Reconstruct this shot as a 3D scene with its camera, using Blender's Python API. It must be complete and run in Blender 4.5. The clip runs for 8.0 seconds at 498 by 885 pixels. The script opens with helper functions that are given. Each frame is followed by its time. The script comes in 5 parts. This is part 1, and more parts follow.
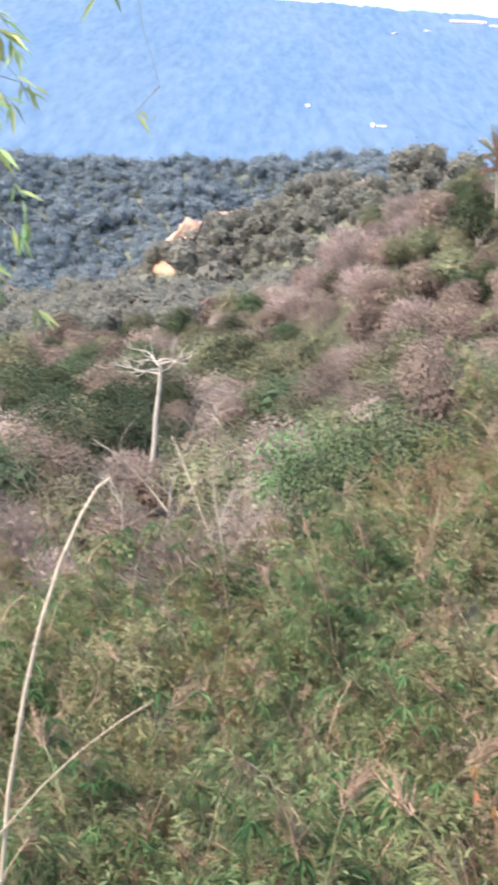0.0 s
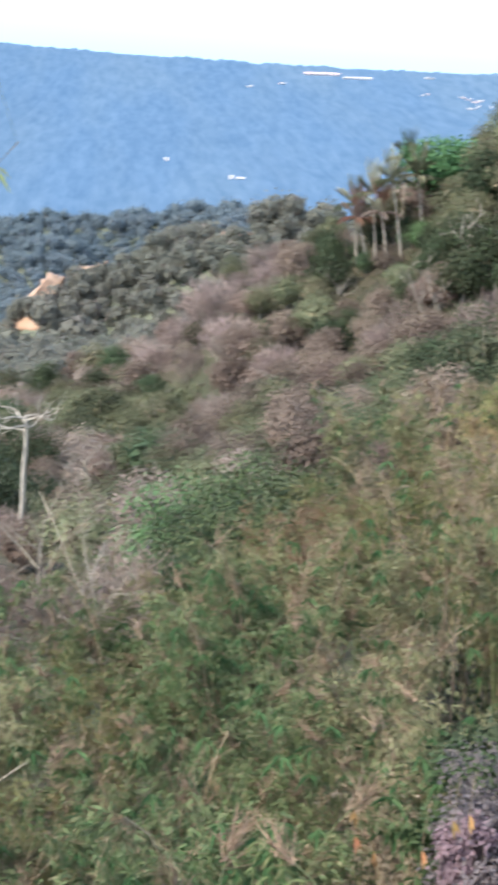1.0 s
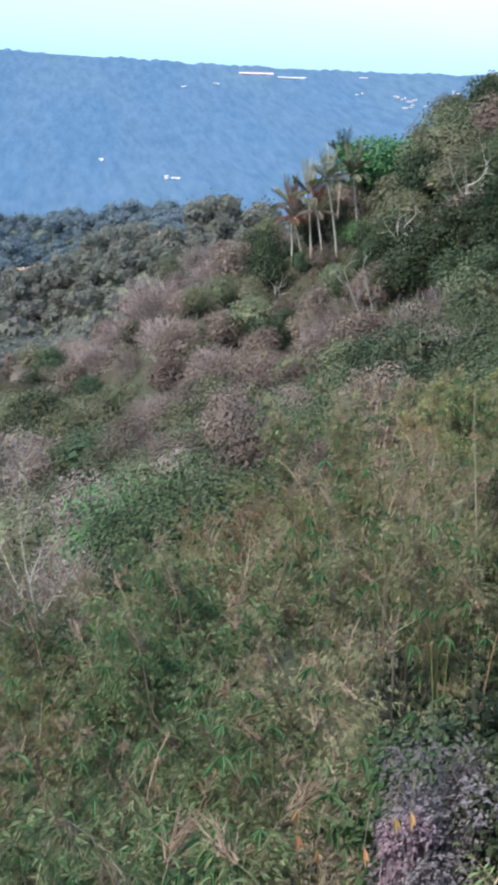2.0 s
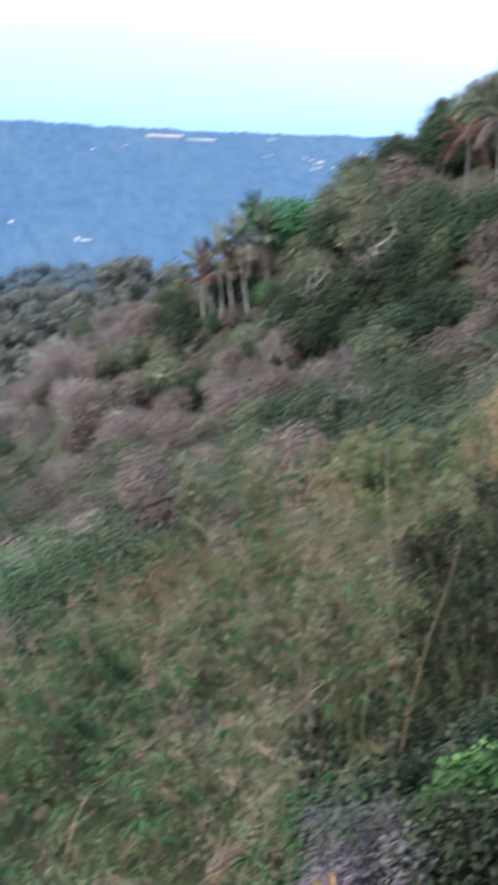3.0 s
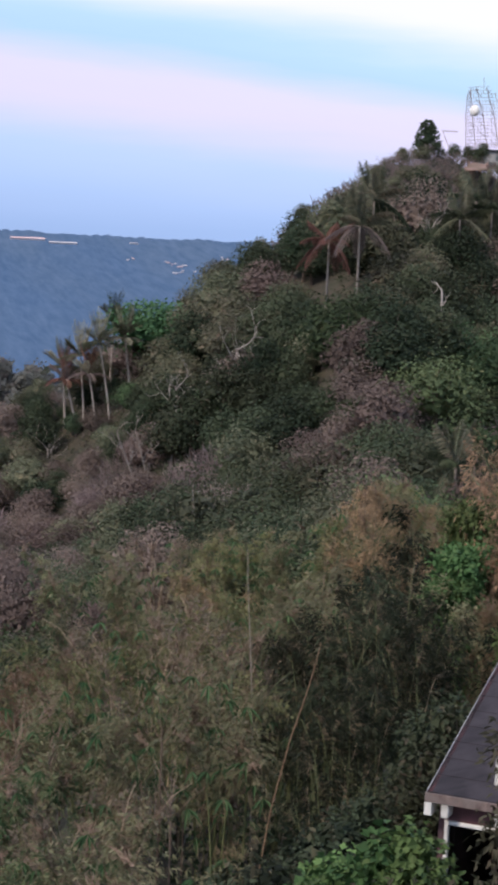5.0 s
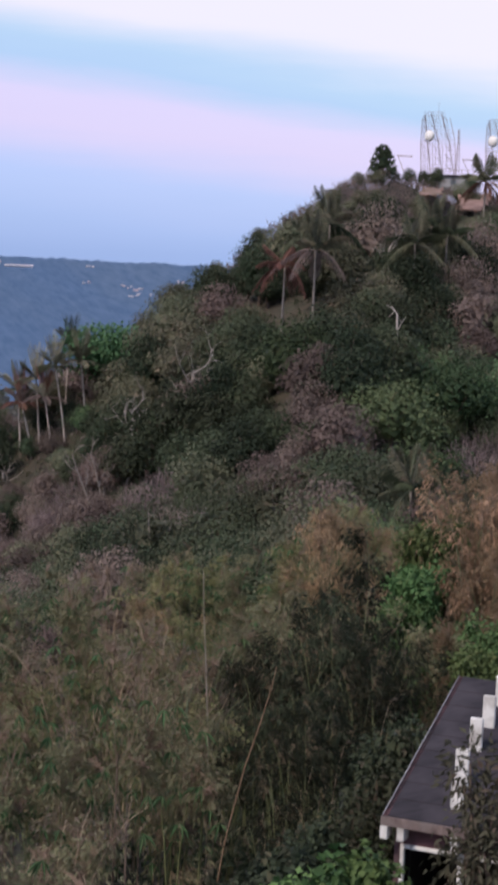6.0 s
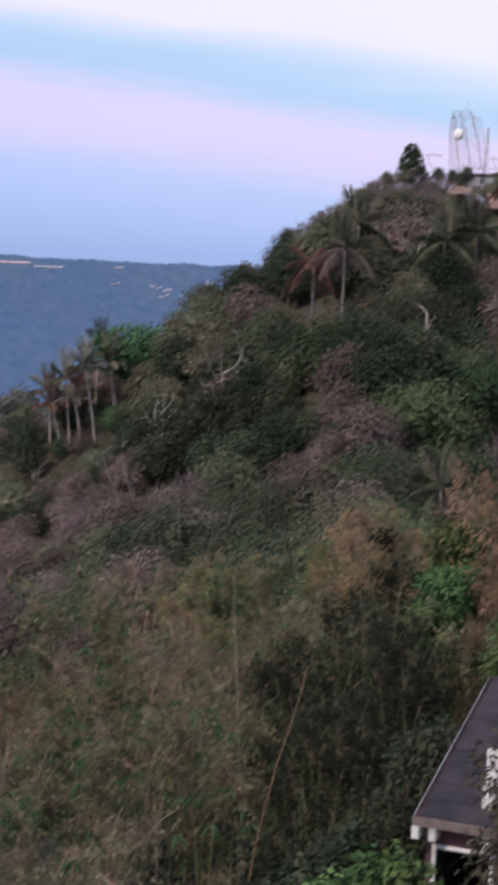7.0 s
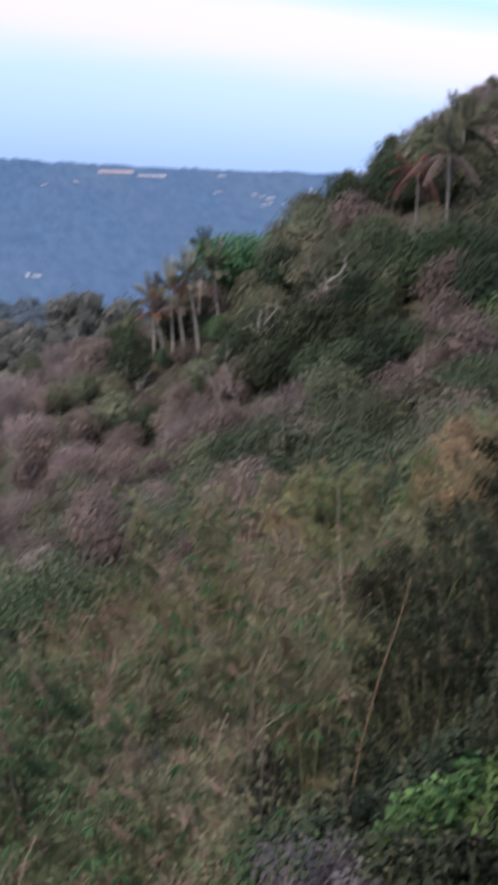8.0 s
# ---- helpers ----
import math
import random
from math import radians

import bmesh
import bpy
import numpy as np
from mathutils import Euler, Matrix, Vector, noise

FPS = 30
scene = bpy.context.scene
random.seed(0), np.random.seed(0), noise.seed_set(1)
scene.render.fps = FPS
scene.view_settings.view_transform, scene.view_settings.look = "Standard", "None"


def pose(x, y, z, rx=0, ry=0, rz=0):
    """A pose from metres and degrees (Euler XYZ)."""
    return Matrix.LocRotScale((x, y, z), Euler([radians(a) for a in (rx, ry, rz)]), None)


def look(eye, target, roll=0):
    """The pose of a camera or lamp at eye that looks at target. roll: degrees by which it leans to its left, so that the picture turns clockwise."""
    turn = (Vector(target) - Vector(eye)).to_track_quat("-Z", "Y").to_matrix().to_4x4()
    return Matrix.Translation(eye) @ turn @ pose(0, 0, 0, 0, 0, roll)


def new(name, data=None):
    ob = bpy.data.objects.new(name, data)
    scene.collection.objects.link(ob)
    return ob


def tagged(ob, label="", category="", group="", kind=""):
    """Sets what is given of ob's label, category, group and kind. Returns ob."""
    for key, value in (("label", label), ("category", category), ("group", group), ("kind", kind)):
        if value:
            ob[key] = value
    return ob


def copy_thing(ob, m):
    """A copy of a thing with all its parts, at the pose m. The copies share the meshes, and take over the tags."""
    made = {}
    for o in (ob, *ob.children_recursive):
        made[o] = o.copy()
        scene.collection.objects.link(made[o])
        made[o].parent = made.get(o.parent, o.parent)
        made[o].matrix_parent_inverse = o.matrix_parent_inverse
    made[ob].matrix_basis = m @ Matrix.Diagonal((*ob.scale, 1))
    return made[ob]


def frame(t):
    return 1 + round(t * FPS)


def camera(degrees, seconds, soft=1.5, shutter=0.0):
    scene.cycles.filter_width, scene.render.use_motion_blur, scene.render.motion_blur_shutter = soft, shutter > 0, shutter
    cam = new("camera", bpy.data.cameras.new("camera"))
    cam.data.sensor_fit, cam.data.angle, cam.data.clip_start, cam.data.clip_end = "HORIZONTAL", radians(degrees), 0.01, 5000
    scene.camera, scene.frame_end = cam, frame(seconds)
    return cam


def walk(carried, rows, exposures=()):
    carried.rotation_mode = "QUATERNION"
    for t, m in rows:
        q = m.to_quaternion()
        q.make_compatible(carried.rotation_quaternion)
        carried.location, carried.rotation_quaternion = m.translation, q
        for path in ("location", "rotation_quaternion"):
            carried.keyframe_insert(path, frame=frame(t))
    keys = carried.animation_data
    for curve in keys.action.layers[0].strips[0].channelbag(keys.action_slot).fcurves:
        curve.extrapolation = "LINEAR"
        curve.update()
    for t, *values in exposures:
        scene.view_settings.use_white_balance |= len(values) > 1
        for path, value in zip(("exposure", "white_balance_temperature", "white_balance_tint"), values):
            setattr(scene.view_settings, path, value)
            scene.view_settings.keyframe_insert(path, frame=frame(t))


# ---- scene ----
# Heights are metres above the eye, which stays in one place and only turns.
# Azimuth in degrees to the right of +y, elevation in degrees.
cam = camera(16.0, 8.0, soft=3.8, shutter=1.0)
TURNS = [  # seconds, azimuth, elevation, lean to the left
    (0.0, 0.0, -14.129, 2.725),
    (0.5, 1.704, -14.258, 2.446),
    (1.0, 4.296, -12.291, 1.877),
    (1.5, 5.534, -12.248, 1.802),
    (1.7, 5.965, -12.33, 1.80),
    (2.8, 7.946, -10.841, 1.366),
    (3.0, 9.14, -10.21, 1.462),
    (3.1, 9.575, -9.93, 1.48),
    (3.5, 10.428, -9.551, 1.662),
    (4.0, 11.005, -8.152, 1.951),
    (4.5, 12.469, -7.216, 2.054),
    (4.9, 13.36, -6.80, 2.30),
    (5.0, 13.558, -6.758, 2.331),
    (5.1, 13.70, -6.77, 2.38),
    (5.2, 14.413, -7.023, 2.656),
    (6.3, 14.953, -5.431, 2.447),
    (6.5, 14.811, -5.267, 2.393),
    (7.0, 13.99, -5.98, 2.193),
    (7.5, 12.36, -7.165, 1.929),
    (8.0, 10.708, -9.026, 1.593),
]


def spot(az, el, r):
    """The place at a horizontal distance r from the eye, in that direction."""
    a = radians(az)
    return Vector((r * math.sin(a), r * math.cos(a), r * math.tan(radians(el))))


EXPOSURES = [  # seconds, stops, kelvin, tint
    (0.0, 2.15, 7000, 0), (0.5, 2.05, 6850, -4), (1.0, 1.7, 6500, -8), (1.5, 1.45, 6200, -11), (3.5, 1.18, 5780, -6), (4.5, 0.53, 5900, 4), (5.0, 0.34, 6300, 6),
    (6.5, 0.15, 6350, 12), (7.5, 0.3, 6250, 9), (8.0, 0.64, 6200, 5),
]
walk(cam, [(t, look((0, 0, 0), spot(az, el, 10), lean)) for t, az, el, lean in TURNS], EXPOSURES)

# ---- light ----
SUN_AZ, SUN_EL = 246.0, 46.0
sun = new("sun", bpy.data.lights.new("sun", "SUN"))
sun.data.energy, sun.data.angle, sun.data.color = 2.85, radians(10), (1.0, 0.84, 0.72)
sun.matrix_world = look((0, 0, 0), -spot(SUN_AZ, SUN_EL, 1))

world = bpy.data.worlds.new("dusk_sky")
scene.world = world
world.use_nodes = True


def node(tree, kind, **inputs):
    n = tree.nodes.new(kind)
    for key, value in inputs.items():
        n.inputs[key.replace("_", " ")].default_value = value
    return n


def ramp(tree, stops, source=None):
    n = tree.nodes.new("ShaderNodeValToRGB")
    els = n.color_ramp.elements
    while len(els) < len(stops):
        els.new(0.5)
    for e, (p, c) in zip(els, stops):
        e.position, e.color = p, (*c, 1)
    if source:
        tree.links.new(source, n.inputs[0])
    return n


def mix(tree, fac, a, b, how="MIX"):
    n = tree.nodes.new("ShaderNodeMix")
    n.data_type, n.blend_type = "RGBA", how
    for sock, v in ((n.inputs[0], fac), (n.inputs[6], a), (n.inputs[7], b)):
        if hasattr(v, "is_linked"):
            tree.links.new(v, sock)
        elif isinstance(v, (int, float)):
            sock.default_value = v
        else:
            sock.default_value = (*v, 1)
    return n.outputs[2]


def math_node(tree, how, a, b=0.0):
    n = tree.nodes.new("ShaderNodeMath")
    n.operation = how
    for sock, v in ((n.inputs[0], a), (n.inputs[1], b)):
        if hasattr(v, "is_linked"):
            tree.links.new(v, sock)
        else:
            sock.default_value = v
    return n.outputs[0]


def build_sky():
    nt = world.node_tree
    nt.nodes.clear()
    out = nt.nodes.new("ShaderNodeOutputWorld")
    bg = nt.nodes.new("ShaderNodeBackground")
    sky = nt.nodes.new("ShaderNodeTexSky")
    sky.sky_type, sky.sun_disc = "NISHITA", False
    sky.sun_elevation, sky.sun_rotation = radians(SUN_EL), radians(SUN_AZ)
    scaled = mix(nt, 1.0, sky.outputs[0], (0.16, 0.16, 0.16), "MULTIPLY")
    co = nt.nodes.new("ShaderNodeTexCoord")
    sep = nt.nodes.new("ShaderNodeSeparateXYZ")
    nt.links.new(co.outputs["Generated"], sep.inputs[0])
    mp = nt.nodes.new("ShaderNodeMapping")
    mp.inputs["Scale"].default_value = (2.2, 2.2, 16.0)
    mp.inputs["Rotation"].default_value = (0, radians(5), 0)
    nt.links.new(co.outputs["Generated"], mp.inputs[0])
    cloud = node(nt, "ShaderNodeTexNoise", Scale=1.6, Detail=5.0, Roughness=0.55)
    nt.links.new(mp.outputs[0], cloud.inputs["Vector"])
    # layers of thin cloud sink a little towards +x
    height = math_node(nt, "ADD", sep.outputs[2], math_node(nt, "MULTIPLY", sep.outputs[0], 0.085))
    height = math_node(nt, "ADD", height, math_node(nt, "MULTIPLY", math_node(nt, "SUBTRACT", cloud.outputs[0], 0.5), 0.035))
    layers = ramp(nt, [(0.0, (0.29, 0.42, 0.78)), (0.03, (0.34, 0.48, 0.88)), (0.056, (0.42, 0.53, 0.93)), (0.080, (0.70, 0.59, 0.90)), (0.097, (0.72, 0.61, 0.91)),
                       (0.113, (0.42, 0.58, 0.86)), (0.123, (0.46, 0.62, 0.86)), (0.142, (0.90, 0.82, 0.92)), (0.20, (0.95, 0.86, 0.90)),
                       (0.32, (0.60, 0.64, 0.80)), (0.6, (0.46, 0.55, 0.76)), (1.0, (0.40, 0.50, 0.72))], height)
    both = mix(nt, 0.82, scaled, layers.outputs[0])
    nt.links.new(both, bg.inputs[0])
    bg.inputs[1].default_value = 0.96
    nt.links.new(bg.outputs[0], out.inputs[0])


build_sky()


# ---- materials ----
def material(name):
    m = bpy.data.materials.new(name)
    m.use_nodes = True
    nt = m.node_tree
    return m, nt, nt.nodes["Principled BSDF"], nt.nodes["Material Output"]


def leaf_material(name, dark, light, dry, dry_share=0.15, through_light=0.22, rough=0.6, hue=0.07, patches=0.55, blue=1.1, even=0.2, vary=1.05):
    """Leaves that differ one by one and plant by plant."""
    # blue raises that channel; on distant foliage it is haze put into colour
    dark, light, dry = [(r * 0.98, g * 1.01, b * blue) for r, g, b in (dark, light, dry)]
    dark = [(1 - even) * a + even * b for a, b in zip(dark, light)]
    m, nt, bsdf, out = material(name)
    geo = nt.nodes.new("ShaderNodeNewGeometry")
    info = nt.nodes.new("ShaderNodeObjectInfo")
    each = ramp(nt, [(0.0, dark), (0.55, light), (1.0 - dry_share, light), (1.0, dry)], geo.outputs["Random Per Island"])
    tc = nt.nodes.new("ShaderNodeTexCoord")
    patch = node(nt, "ShaderNodeTexNoise", Scale=patches, Detail=3.0)
    nt.links.new(tc.outputs["Object"], patch.inputs["Vector"])
    warm = mix(nt, math_node(nt, "MULTIPLY", patch.outputs[0], 0.55), each.outputs[0], dry)
    hsv = nt.nodes.new("ShaderNodeHueSaturation")
    nt.links.new(warm, hsv.inputs["Color"])
    nt.links.new(math_node(nt, "ADD", math_node(nt, "MULTIPLY", info.outputs["Random"], hue), 0.5 - hue / 2), hsv.inputs["Hue"])
    nt.links.new(math_node(nt, "ADD", math_node(nt, "MULTIPLY", math_node(nt, "FRACT", math_node(nt, "MULTIPLY", info.outputs["Random"], 7.3)), vary), 1.025 - vary / 2), hsv.inputs["Value"])
    nt.links.new(hsv.outputs[0], bsdf.inputs["Base Color"])
    bsdf.inputs["Roughness"].default_value = rough
    bsdf.inputs["Specular IOR Level"].default_value = 0.12
    tr = nt.nodes.new("ShaderNodeBsdfTranslucent")
    nt.links.new(hsv.outputs[0], tr.inputs[0])
    ms = nt.nodes.new("ShaderNodeMixShader")
    ms.inputs[0].default_value = through_light
    nt.links.new(bsdf.outputs[0], ms.inputs[1])
    nt.links.new(tr.outputs[0], ms.inputs[2])
    nt.links.new(ms.outputs[0], out.inputs[0])
    return m


def grained(name, a, b, scale=(1, 1, 1), noise_scale=4.0, rough=0.8, bump=0.3, metal=0.0, detail=6.0, stain=None, stain_scale=0.6):
    """A surface of two mixed colours in grain, with stains at a larger size and fine relief."""
    m, nt, bsdf, out = material(name)
    tc = nt.nodes.new("ShaderNodeTexCoord")
    mp = nt.nodes.new("ShaderNodeMapping")
    mp.inputs["Scale"].default_value = scale
    nt.links.new(tc.outputs["Object"], mp.inputs[0])
    n1 = node(nt, "ShaderNodeTexNoise", Scale=noise_scale, Detail=detail, Roughness=0.65)
    nt.links.new(mp.outputs[0], n1.inputs["Vector"])
    grain = ramp(nt, [(0.35, a), (0.65, b)], n1.outputs[0])
    col = grain.outputs[0]
    if stain:
        n2 = node(nt, "ShaderNodeTexNoise", Scale=stain_scale, Detail=4.0)
        nt.links.new(tc.outputs["Object"], n2.inputs["Vector"])
        where = ramp(nt, [(0.45, (0, 0, 0)), (0.62, (1, 1, 1))], n2.outputs[0])
        col = mix(nt, where.outputs[0], col, stain)
    nt.links.new(col, bsdf.inputs["Base Color"])
    bsdf.inputs["Roughness"].default_value, bsdf.inputs["Metallic"].default_value = rough, metal
    bp = node(nt, "ShaderNodeBump", Strength=bump, Distance=0.02)
    nt.links.new(n1.outputs[0], bp.inputs["Height"])
    nt.links.new(bp.outputs[0], bsdf.inputs["Normal"])
    return m


LEAF_DARK = leaf_material("dark_green_foliage", (0.018, 0.038, 0.020), (0.040, 0.064, 0.031), (0.09, 0.078, 0.046), 0.06, blue=1.15, even=0.4)
LEAF_MID = leaf_material("olive_green_foliage", (0.050, 0.068, 0.036), (0.102, 0.116, 0.060), (0.19, 0.15, 0.09), 0.14, blue=1.2, even=0.4)
LEAF_LIGHT = leaf_material("fresh_green_foliage", (0.032, 0.072, 0.024), (0.082, 0.148, 0.046), (0.09, 0.12, 0.045), 0.05)
LEAF_SOFT = leaf_material("soft_green_foliage", (0.034, 0.066, 0.030), (0.068, 0.110, 0.048), (0.12, 0.125, 0.06), 0.08, even=0.5)
LEAF_VIVID = leaf_material("vivid_green_foliage", (0.020, 0.062, 0.022), (0.048, 0.115, 0.040), (0.09, 0.12, 0.05), 0.05, blue=1.25)
LEAF_DRY = leaf_material("dry_brown_foliage", (0.172, 0.128, 0.110), (0.245, 0.186, 0.160), (0.28, 0.22, 0.19), 0.12, hue=0.025, even=0.8, vary=0.7)
LEAF_RUSSET = leaf_material("dark_russet_foliage", (0.098, 0.070, 0.060), (0.155, 0.113, 0.094), (0.20, 0.15, 0.12), 0.12, hue=0.03, even=0.7, vary=0.8)
LEAF_SCRUB = leaf_material("mauve_brown_scrub", (0.090, 0.074, 0.060), (0.170, 0.136, 0.112), (0.25, 0.20, 0.17), 0.15, hue=0.05)
LEAF_WITHER = leaf_material("withered_bamboo_leaves", (0.105, 0.080, 0.056), (0.190, 0.145, 0.105), (0.28, 0.22, 0.165), 0.2, hue=0.02, even=0.0)
LEAF_PINK = leaf_material("pinkish_brown_twigs", (0.165, 0.120, 0.110), (0.275, 0.205, 0.188), (0.37, 0.29, 0.26), 0.3, hue=0.025)
LEAF_RUST = leaf_material("rust_red_fronds", (0.120, 0.050, 0.042), (0.210, 0.100, 0.080), (0.29, 0.17, 0.12), 0.3, hue=0.025)
LEAF_BAMBOO = leaf_material("bamboo_leaves", (0.060, 0.086, 0.033), (0.188, 0.208, 0.088), (0.31, 0.245, 0.145), 0.24, 0.25, hue=0.035, even=0.1, vary=0.6, blue=1.0)
LEAF_BAMBOO_PALE = leaf_material("pale_green_bamboo_leaves", (0.068, 0.090, 0.042), (0.186, 0.204, 0.104), (0.30, 0.245, 0.16), 0.24, 0.25, hue=0.035, even=0.1, vary=0.45, blue=1.05)
LEAF_BAMBOO_DARK = leaf_material("deep_green_bamboo_leaves", (0.028, 0.070, 0.027), (0.096, 0.148, 0.060), (0.22, 0.19, 0.115), 0.2, 0.25, hue=0.035, blue=1.08, even=0.0, vary=0.7)
# the hollow's shade is put into this leaf colour
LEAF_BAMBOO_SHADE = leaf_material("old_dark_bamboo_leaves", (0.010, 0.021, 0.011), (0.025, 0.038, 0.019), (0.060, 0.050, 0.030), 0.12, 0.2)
LEAF_SHOOT = leaf_material("large_young_bamboo_leaves", (0.024, 0.068, 0.028), (0.056, 0.122, 0.050), (0.13, 0.18, 0.08), 0.12, 0.25, hue=0.02, vary=0.5)
LEAF_STRAW = leaf_material("straw_coloured_bamboo_leaves", (0.160, 0.096, 0.052), (0.265, 0.168, 0.094), (0.34, 0.235, 0.14), 0.3, hue=0.025)
LEAF_TIP = leaf_material("pale_green_young_bamboo_leaves", (0.10, 0.16, 0.065), (0.19, 0.26, 0.11), (0.26, 0.28, 0.13), 0.15, 0.25)
LEAF_LILAC = leaf_material("grey_lilac_flowers", (0.112, 0.090, 0.095), (0.148, 0.122, 0.128), (0.17, 0.14, 0.135), 0.2, 0.4, even=0.75)
LEAF_MAGENTA = leaf_material("magenta_flowers", (0.120, 0.072, 0.084), (0.190, 0.122, 0.138), (0.25, 0.18, 0.19), 0.3)
LEAF_ORANGE = leaf_material("withered_orange_leaves", (0.30, 0.14, 0.06), (0.38, 0.20, 0.08), (0.42, 0.27, 0.13), 0.3)
LEAF_PALM = leaf_material("palm_fronds", (0.070, 0.090, 0.056), (0.145, 0.160, 0.096), (0.24, 0.19, 0.13), 0.2)
LEAF_TUFT = leaf_material("pale_tattered_fronds", (0.20, 0.19, 0.125), (0.33, 0.31, 0.21), (0.38, 0.32, 0.23), 0.2, hue=0.03)
LEAF_VINE = leaf_material("yellow_green_vine_leaves", (0.030, 0.066, 0.022), (0.072, 0.124, 0.042), (0.11, 0.13, 0.05), 0.1)
# haze is put into these two: paler, bluer leaves, shading evened by translucency
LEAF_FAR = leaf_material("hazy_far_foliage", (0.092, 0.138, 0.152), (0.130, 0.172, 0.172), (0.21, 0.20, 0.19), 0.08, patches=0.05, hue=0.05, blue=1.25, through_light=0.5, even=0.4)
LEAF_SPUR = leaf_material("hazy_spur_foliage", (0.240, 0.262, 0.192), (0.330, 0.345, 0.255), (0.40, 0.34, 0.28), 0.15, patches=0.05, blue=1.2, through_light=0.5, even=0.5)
BARK_PALE = grained("pale_bark", (0.15, 0.125, 0.11), (0.32, 0.28, 0.25), (6, 6, 1.2), 3.0, 0.9, 0.5)
BARK_BLEACHED = grained("bleached_bark", (0.30, 0.26, 0.24), (0.46, 0.41, 0.38), (6, 6, 1.2), 3.0, 0.9, 0.5)
BARK_BROWN = grained("brown_bark", (0.085, 0.060, 0.045), (0.19, 0.14, 0.11), (6, 6, 1.2), 3.0, 0.9, 0.5)
CANE_DRY = grained("dry_bamboo_cane", (0.24, 0.17, 0.11), (0.42, 0.33, 0.23), (9, 9, 1), 2.5, 0.6, 0.2)
CANE_RUST = grained("rusty_brown_cane", (0.14, 0.085, 0.05), (0.24, 0.155, 0.095), (9, 9, 1), 2.5, 0.7, 0.2)
CANE_OLD = grained("bleached_old_cane", (0.24, 0.20, 0.16), (0.36, 0.31, 0.26), (9, 9, 1), 2.5, 0.8, 0.2)
DRY_STEM = grained("tan_dry_stems", (0.18, 0.12, 0.09), (0.30, 0.215, 0.165), (4, 4, 4), 2.0, 0.8, 0.2)
TWIG = grained("brown_twigs", (0.11, 0.080, 0.050), (0.20, 0.15, 0.10), (4, 4, 4), 2.0, 0.8, 0.2)
CANE_GREEN = grained("green_bamboo_cane", (0.060, 0.085, 0.035), (0.150, 0.150, 0.070), (9, 9, 1), 2.0, 0.5, 0.2)
EARTH = grained("leaf_litter_and_grass", (0.022, 0.020, 0.013), (0.060, 0.048, 0.032), (1, 1, 1), 0.9, 1.0, 0.6, stain=(0.030, 0.036, 0.018), stain_scale=0.08)
def woodland_floor():
    """Brown litter on the near slopes, grey green growth under the woods of the further ridges."""
    nt = EARTH.node_tree
    bsdf = nt.nodes["Principled BSDF"]
    litter = bsdf.inputs["Base Color"].links[0].from_socket
    tc = nt.nodes.new("ShaderNodeTexCoord")
    sep = nt.nodes.new("ShaderNodeSeparateXYZ")
    nt.links.new(tc.outputs["Object"], sep.inputs[0])
    blot = node(nt, "ShaderNodeTexNoise", Scale=0.06, Detail=6.0)
    nt.links.new(tc.outputs["Object"], blot.inputs["Vector"])
    far = ramp(nt, [(0.35, (0.085, 0.095, 0.070)), (0.65, (0.125, 0.132, 0.100))], blot.outputs[0])
    share = ramp(nt, [(0.225, (0, 0, 0)), (0.30, (1, 1, 1))], math_node(nt, "MULTIPLY", sep.outputs[1], 0.001))
    nt.links.new(mix(nt, share.outputs[0], litter, far.outputs[0]), bsdf.inputs["Base Color"])


woodland_floor()
CLAY = grained("bare_orange_clay", (0.29, 0.19, 0.155), (0.39, 0.265, 0.215), (1, 1, 0.4), 0.25, 1.0, 0.5, stain=(0.30, 0.19, 0.14), stain_scale=0.06)
CLAY_RED = grained("bare_reddish_clay", (0.20, 0.120, 0.100), (0.29, 0.185, 0.155), (1, 1, 0.5), 0.5, 1.0, 0.5, stain=(0.15, 0.10, 0.07), stain_scale=0.2)
STEEL = grained("faded_red_and_white_steel", (0.30, 0.22, 0.235), (0.43, 0.34, 0.355), (1, 1, 1), 1.4, 0.6, 0.1, 0.2)
DISH = grained("white_drum_cover", (0.72, 0.70, 0.68), (0.82, 0.80, 0.78), (1, 1, 1), 2.0, 0.5, 0.05)
CONCRETE = grained("weathered_concrete", (0.30, 0.30, 0.31), (0.46, 0.46, 0.47), (1, 1, 1), 1.2, 0.9, 0.3, stain=(0.16, 0.15, 0.15))
ROOF_FELT = grained("blackened_roof_sheet", (0.011, 0.009, 0.013), (0.028, 0.023, 0.031), (1, 6, 1), 1.6, 0.95, 0.35, stain=(0.036, 0.030, 0.038), stain_scale=1.6)
WHITE_PAINT = grained("flaking_white_paint", (0.55, 0.54, 0.53), (0.76, 0.75, 0.73), (1, 1, 1), 5.0, 0.7, 0.2, stain=(0.36, 0.34, 0.32), stain_scale=2.2)
RED_WALL = grained("dull_red_wall", (0.10, 0.042, 0.048), (0.15, 0.066, 0.076), (1, 1, 2), 3.0, 0.8, 0.2, stain=(0.075, 0.045, 0.050), stain_scale=1.5)
RUST_EDGE = grained("weathered_fascia", (0.075, 0.052, 0.050), (0.20, 0.150, 0.140), (1, 1, 0.3), 9.0, 0.8, 0.3, stain=(0.16, 0.13, 0.125), stain_scale=3.0)
WALL_FAR = grained("pale_far_walls", (0.50, 0.46, 0.48), (0.66, 0.60, 0.62), (1, 1, 1), 0.05, 0.9, 0.0)
ROOF_FAR = grained("reddish_far_roof", (0.62, 0.42, 0.42), (0.72, 0.52, 0.52), (1, 1, 1), 0.05, 0.9, 0.0)


